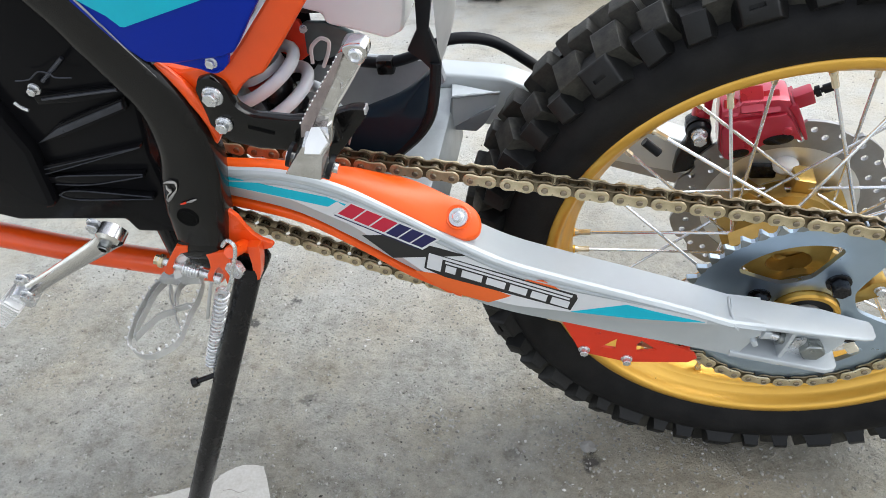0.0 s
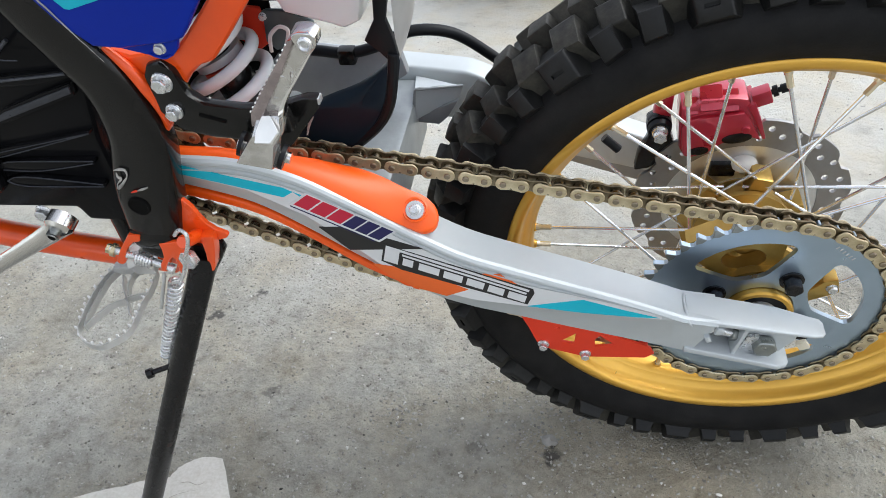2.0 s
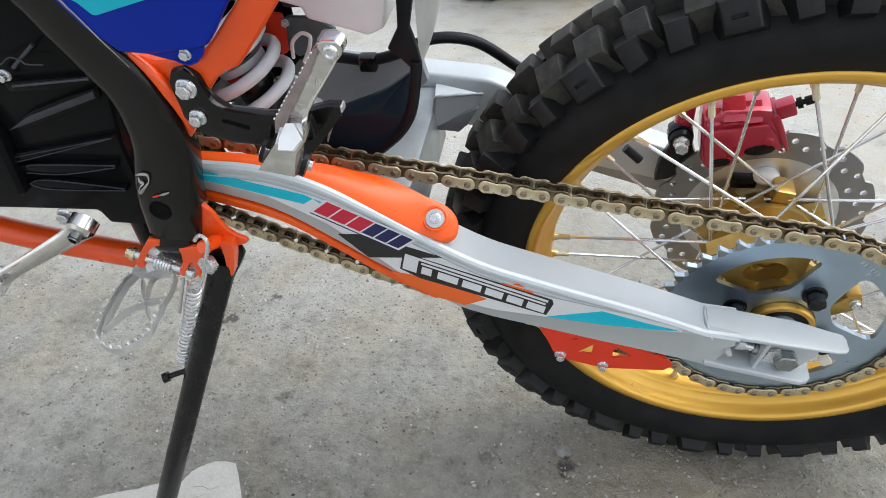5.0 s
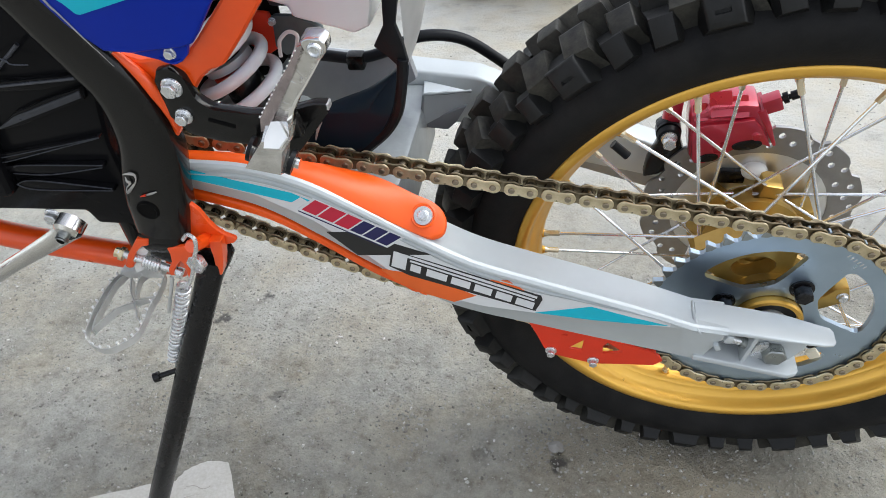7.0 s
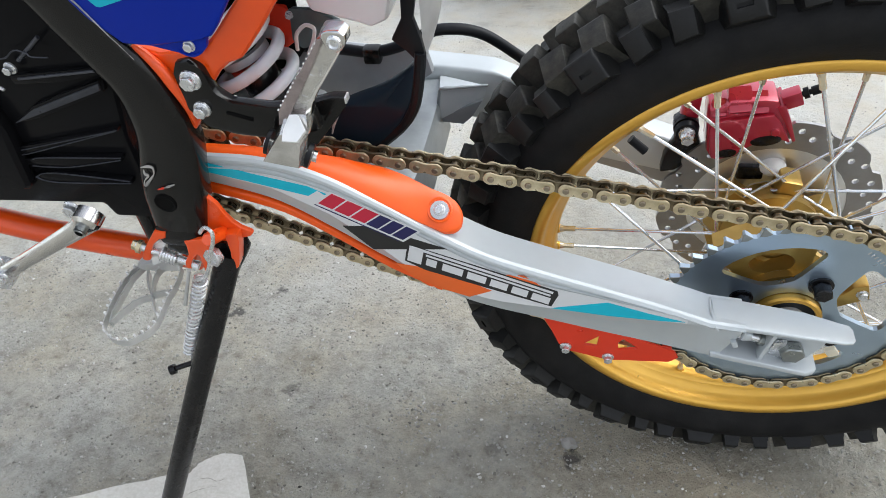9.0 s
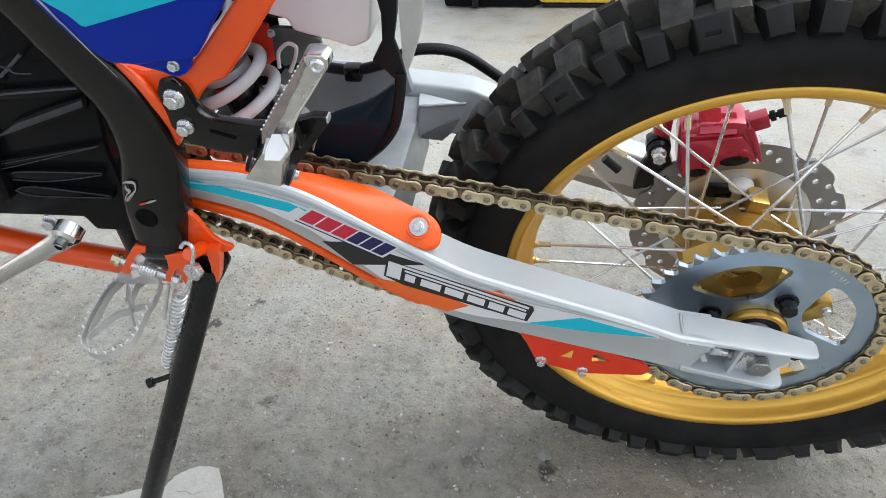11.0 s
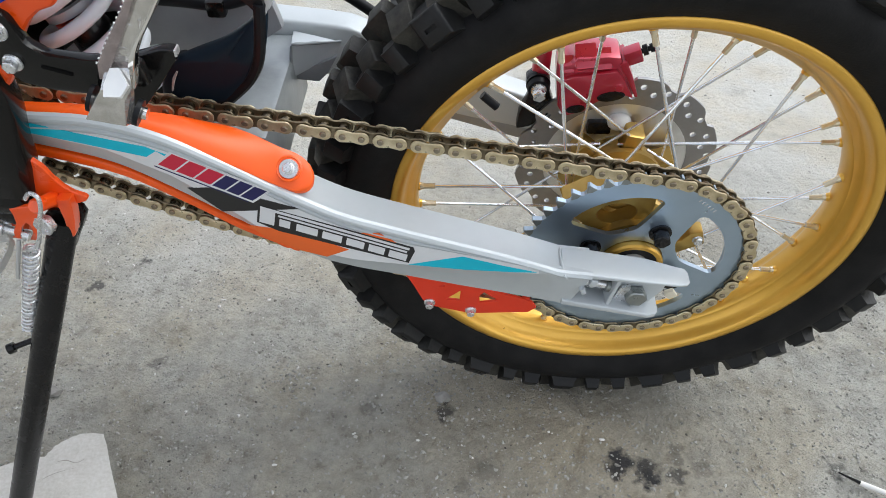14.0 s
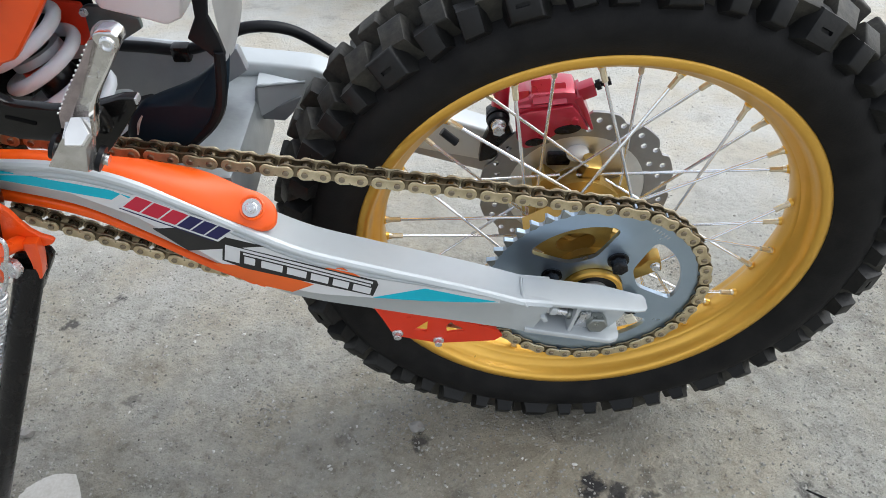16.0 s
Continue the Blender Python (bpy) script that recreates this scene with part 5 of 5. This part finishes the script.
def engine():
    body = part("engine_case", prism([(-830, 420), (-600, 430), (-540, 380), (-520, 300), (-535, 240), (-540, 160), (-548, 152), (-587, 152), (-592, 166), (-640, 165), (-700, 163), (-740, 175), (-830, 200)], -112, 60, 10, 3), BLACK_PAINT, bike, "glossy black painted engine case")
    for pts in ([(-600, 290), (-560, 292), (-526, 299), (-527, 304), (-560, 301), (-600, 297)], [(-621, 255), (-596, 260), (-530, 284), (-529, 294), (-560, 284), (-596, 271)],
                [(-640, 222), (-621, 226), (-536, 249), (-535, 252), (-600, 238), (-640, 230)], [(-640, 214), (-596, 212), (-545, 221), (-545, 225), (-600, 223), (-640, 219)], [(-636, 201), (-617, 195), (-547, 197), (-547, 201), (-615, 207)]):
        part("rib", prism(pts, -118, -110, 1.0), BLACK_PAINT, body)
    part("case_step", prism([(-760, 330), (-640, 325), (-628, 250), (-640, 190), (-760, 190)], -126, -108, 8, 3), BLACK_PAINT, body)
    part("case_bolt", bolt((-594, -118, 304), 3.4, 6), ZINC, body)
    # sheen along the cast ribs, painted as paler strips
    part("rib_edge", rod((-593, -118.5, 295), (-528, -118.5, 302), 1.2, 8), RIB_SHEEN, body)
    part("rib_edge", prism([(-621, 255), (-596, 269), (-530, 292), (-531, 286), (-600, 262)], -119, -116, 0.8), RIB_SHEEN, body)
    for line in (((-631, 229), (-618, 232), (-535, 251)), ((-635, 224), (-621, 227), (-538, 250)), ((-626, 220), (-613, 222), (-545, 224)), ((-630, 213), (-596, 213), (-546, 222)), ((-634, 201), (-615, 206), (-548, 200)), ((-634, 201), (-617, 196), (-548, 198))):
        part("rib_edge", tube(curve([(x, -118.5, z) for x, z in line], 5), 0.55, 6), RIB_SHEEN, body)
    part("rib_edge", tube(curve([(-618, -119, 293), (-615, -119, 289), (-610, -119, 286)], 4), 1.4, 8), ZINC, body)
    part("wire", tube(curve([(-602, -122, 313), (-590, -122, 314), (-579, -122, 320), (-571, -122, 318), (-568, -122, 315), (-556, -121, 314)], 4), 0.55, 6), RIB_SHEEN, body)
    part("cable_sleeve", rod((-582, -120, 311), (-556, -120, 329), 1.5, 8), RIB_SHEEN, body)
    part("sprocket_mount", rod((-540, -60, 170), (-540, -30, 170), 34, 24), CHAIN_DARK, body)
    part("lower_rail", tube(curve([(-860, -92, 140), (-761, -92, 124), (-690, -92, 107), (-598, -92, 92), (-540, -92, 84)], 4), 12.5, 16), ORANGE, bike, "orange painted lower frame rail")
    part("far_rail", tube(curve([(-860, 120, 140), (-761, 120, 124), (-598, 120, 92), (-500, 120, 80)], 4), 14, 16), ORANGE, bike)
    part("rail_strut", rod((-566, -96, 170), (-570, -96, 96), 11, 14), BLACK_GLOSS, bike)
    lever = part("gear_lever", tube(curve([(-588, -140, 174), (-604, -143, 164), (-655, -147, 136), (-701, -150, 110)], 5), [11, 9, 7.5, 7, 8], 18, 0.75), POLISHED, bike, "polished folding gear lever")
    part("lever_clamp", add(rod((-579, -139, 184), (-580.5, -149, 181), 11.2, 32), rod((-580.5, -149, 181), (-580.9, -152, 180.2), 11.2, 32, 8)), POLISHED, lever)
    # slot and screw socket drawn as dark raised pieces for their shade
    part("clamp_slot", block((-575, -150.6, 176), (13, 3, 1.2), 0.3, Matrix.Rotation(radians(-22), 3, "Y")), BLACK_STEEL, lever)
    part("clamp_screw", add(rod((-588, -146, 174), (-588.5, -152.4, 173), 5.2, 20), rod((-588.5, -152.4, 173), (-588.6, -153, 172.8), 4.6, 20)), AXLE_STEEL, lever)
    part("screw_hollow", rod((-588.5, -151, 173), (-588.7, -153.6, 172.8), 3.2, 16), CAVITY_BLACK, lever)
    part("lever_bolt", bolt((-605, -130, 179), 6, 7, (0, -1, 0), 1.3), ZINC, lever)
    part("lever_joint", rod((-701, -138, 112), (-701, -160, 108), 11, 16), ZINC, lever)
    part("lever_pivot", bolt((-684, -158, 138), 5, 6, (0, -1, 0), 1.3), ZINC, lever)
    part("lever_pivot", bolt((-690, -160, 118), 5, 6, (0, -1, 0), 1.3), ZINC, lever)
    toe = part("lever_toe", block((-729, -154, 92), (46, 24, 17), 4, Matrix.Rotation(radians(-38), 3, "Y")), CAST_ALU, lever)
    for k in range(9):
        p = Vector((-714, -154, 104)).lerp(Vector((-745, -154, 80)), k / 8)
        part("toe_ridge", block(p, (1.8, 25.5, 18.5), 0.5, Matrix.Rotation(radians(-38), 3, "Y")), CAST_ALU, toe)


engine()


def stand_and_peg():
    brk = part("stand_bracket", prism([(-489, 192), (-484, 192), (-481, 190), (-476.7, 184.2), (-473.5, 173.5), (-469.4, 164.5), (-463.9, 158.5), (-456.1, 154.7), (-455, 152), (-458.4, 148.6), (-468, 145.4), (-471.8, 142.7), (-474, 134), (-477, 124), (-481, 112.1), (-483.5, 107.8), (-486.5, 106.6), (-489, 108.5), (-487, 113.5), (-485, 118), (-483, 128), (-481.8, 138.3), (-489, 139.5), (-500, 135), (-507, 138), (-504, 165)], -123, -118.5, 1.6, 3), ORANGE, bike, "orange stand and footpeg bracket")
    part("bracket_leg", prism([(-475, 158), (-464, 158), (-465.5, 149), (-469.6, 134.7), (-474.4, 121.4), (-476.5, 117), (-479.6, 115.2), (-482.6, 116.4), (-483, 119), (-479.4, 126.5), (-477.2, 137), (-476.4, 147)], -131, -120, 1.1, 3), ORANGE, brk)
    part("bracket_tube", add(rod((-480, -145, 166), (-480.6, -118, 149.5), 5.8, 20), rod((-480, -147, 167.4), (-480, -145, 166), 4.6, 20, 5.8)), ORANGE, brk)
    part("peg_lug", prism([(-511, 153), (-511, 146), (-513, 137), (-519.7, 127.3), (-521.7, 121.3), (-520, 118.2), (-517, 119.5), (-515.4, 125), (-509.3, 133.3), (-504.8, 137.5), (-502.9, 135), (-504.6, 121.8), (-505.2, 115), (-499.5, 126.2), (-494.1, 140.8), (-489.4, 149.4), (-493.8, 156.5)], -137, -132.5, 1.3, 3), ORANGE, brk)
    part("peg_lug", prism([(-535, 162), (-548.3, 146), (-557.1, 133.8), (-560, 129), (-559.4, 126.4), (-556.7, 125.1), (-553, 126.5), (-551, 129.8), (-548.2, 137), (-541.4, 146.5), (-533.6, 153.2), (-526.6, 155), (-524, 162)], -137, -131.5, 1.8, 3), ORANGE, brk)
    part("peg_ear", prism([(-545.8, 141.2), (-534.3, 146.3), (-533, 143.2), (-545.4, 129.5), (-550, 117), (-560, 112), (-556, 128.8)], -131, -126, 1.2, 2), TOOTH, brk, "bright worn footpeg ear")
    part("peg_pin", rod((-562, -133, 141), (-511, -133, 119), 3.6, 16), ZINC, brk, "zinc plated footpeg pin")
    part("pin_head", add(rod((-558, -133, 138.5), (-561, -133, 139.8), 6, 20), rod((-561, -133, 139.8), (-565, -133, 141.6), 4.4, 6)), PEG_BRASS, brk)
    part("pin_end", rod((-515, -134, 121), (-511, -134, 119.2), 4.8, 18), ZINC, brk)
    part("pin_spring", helix((-541, -134, 132.5), (-528, -134, 126.8), 5.2, 1.3, 6, 14, 6), ZINC, brk)
    part("rubber_stop", block((-522, -128, 141), (20, 12, 14), 3, Matrix.Rotation(radians(25), 3, "Y")), BLACK_GLOSS, brk)
    # stand leg
    top, foot = Vector((-484, -122, 128)), Vector((-632, -237, -210))
    stand = part("side_stand", tube([top, top.lerp(foot, 0.5), foot], [11.5, 11, 11], 16), BLACK_STEEL, bike, "black steel side stand")
    part("stand_eye", rod((-485, -127, 131), (-484, -108, 129), 11, 24), BLACK_STEEL, stand)
    part("stand_nut", bolt((-489.5, -132, 135), 9.2, 8, (-0.25, -1, 0.2), 0, 0.5), ZINC, stand, "zinc plated hexagon nut")
    part("stand_foot", block(foot + Vector((-6, 0, -4)), (34, 26, 6), 2, Matrix.Rotation(radians(-LEAN), 3, "X")), BLACK_STEEL, stand)
    part("stand_tab", prism([(-477, 137), (-470, 134), (-469.4, 126.1), (-475.7, 115.1), (-485.7, 100.7), (-494, 87), (-500.5, 83), (-495.9, 94.3), (-489, 106), (-484, 118)], -118, -109, 2.2), BLACK_STEEL, stand)
    part("tab_tip", block((-503, -118, 79.5), (5, 5, 5), 1.5, Matrix.Rotation(radians(30), 3, "Y")), RED_PLASTIC, stand, "red plastic tip")
    spring = part("stand_spring", helix((-501.5, -150, 122), (-554.5, -150, 13), 5.2, 1.45, 20, 16, 8), ZINC, bike, "zinc plated coil spring")
    part("spring_hook", tube(curve([(-505, -150, 121), (-497, -150, 124), (-488, -150, 138), (-482, -150, 152), (-474, -149, 168), (-473, -147, 177), (-479, -145, 179), (-486, -144, 172)], 5), 1.7, 8), ZINC, spring)
    part("spring_hook", tube([(-552, -150, 14), (-556, -152, 0), (-552, -154, -8)], 1.5, 8), ZINC, spring)
    pin = part("spring_pin", rod((-540, -148, 0), (-572, -162, -4), 2.8, 12), BLACK_STEEL, bike)
    part("pin_head", rod((-571, -161.5, -4), (-576, -164, -4.6), 5, 14), BLACK_STEEL, pin)
    # footpeg
    edge = [(-570, -121), (-581, -121), (-587, -127), (-589, -141), (-588.5, -157), (-588, -167), (-586, -176), (-582.5, -190), (-574, -198.5), (-563, -203.5), (-552.5, -203.5), (-545, -198), (-539, -192), (-536.5, -184), (-537, -174), (-538, -165), (-539, -153), (-538.5, -143), (-540.5, -127), (-545, -117.5), (-555, -118), (-561, -121.5), (-563.5, -128)]
    loop = [Vector((p.x, p.y, 100)) for p in curve([(x, y, 0) for x, y in edge], 4)]
    thin = lambda t: [(-0.6, -6), (0.6, -6), (0.6, 1), (-0.6, 1)]
    peg = part("footpeg", sweep(loop, thin, up=(0, 0, 1)), PEG_STEEL, bike, "pale cast metal footpeg with bright teeth")
    for line in ([(-581, -121, 99), (-585, -134, 99), (-584.5, -153, 99), (-582.5, -175, 99), (-579, -186, 99)], [(-572.6, -126, 99), (-565, -142, 99), (-555, -154.5, 99), (-545.5, -169, 99), (-538, -176, 99)], [(-579, -184, 99), (-576.8, -178, 99), (-569, -162, 99), (-563, -157, 99), (-556, -154.5, 99)], [(-563.5, -128, 99), (-562, -138, 99), (-556, -150, 99)], [(-556, -152, 99), (-546, -147.5, 99), (-539, -146, 99)]):
        part("peg_brace", sweep([Vector(p) for p in line], thin, up=(0, 0, 1)), PEG_STEEL, peg)
    part("peg_root", prism([(-545, 143), (-536, 138), (-537, 120), (-542, 98), (-586, 96), (-584, 104), (-562, 108), (-552, 120)], -124, -113, 3), PEG_STEEL, peg)
    part("peg_stay", rod((-521, -136, 116), (-531, -150, 84), 1.6, 10), PEG_STEEL, peg)
    for i in range(1, len(loop) - 1, 3):
        part("peg_tooth", block(loop[i] + Vector((0, 0, 3)), (1.3, 2.2, 3.2) if i % 2 else (2.2, 1.3, 3.2), 0.35), TOOTH, peg, "polished tooth")


stand_and_peg()
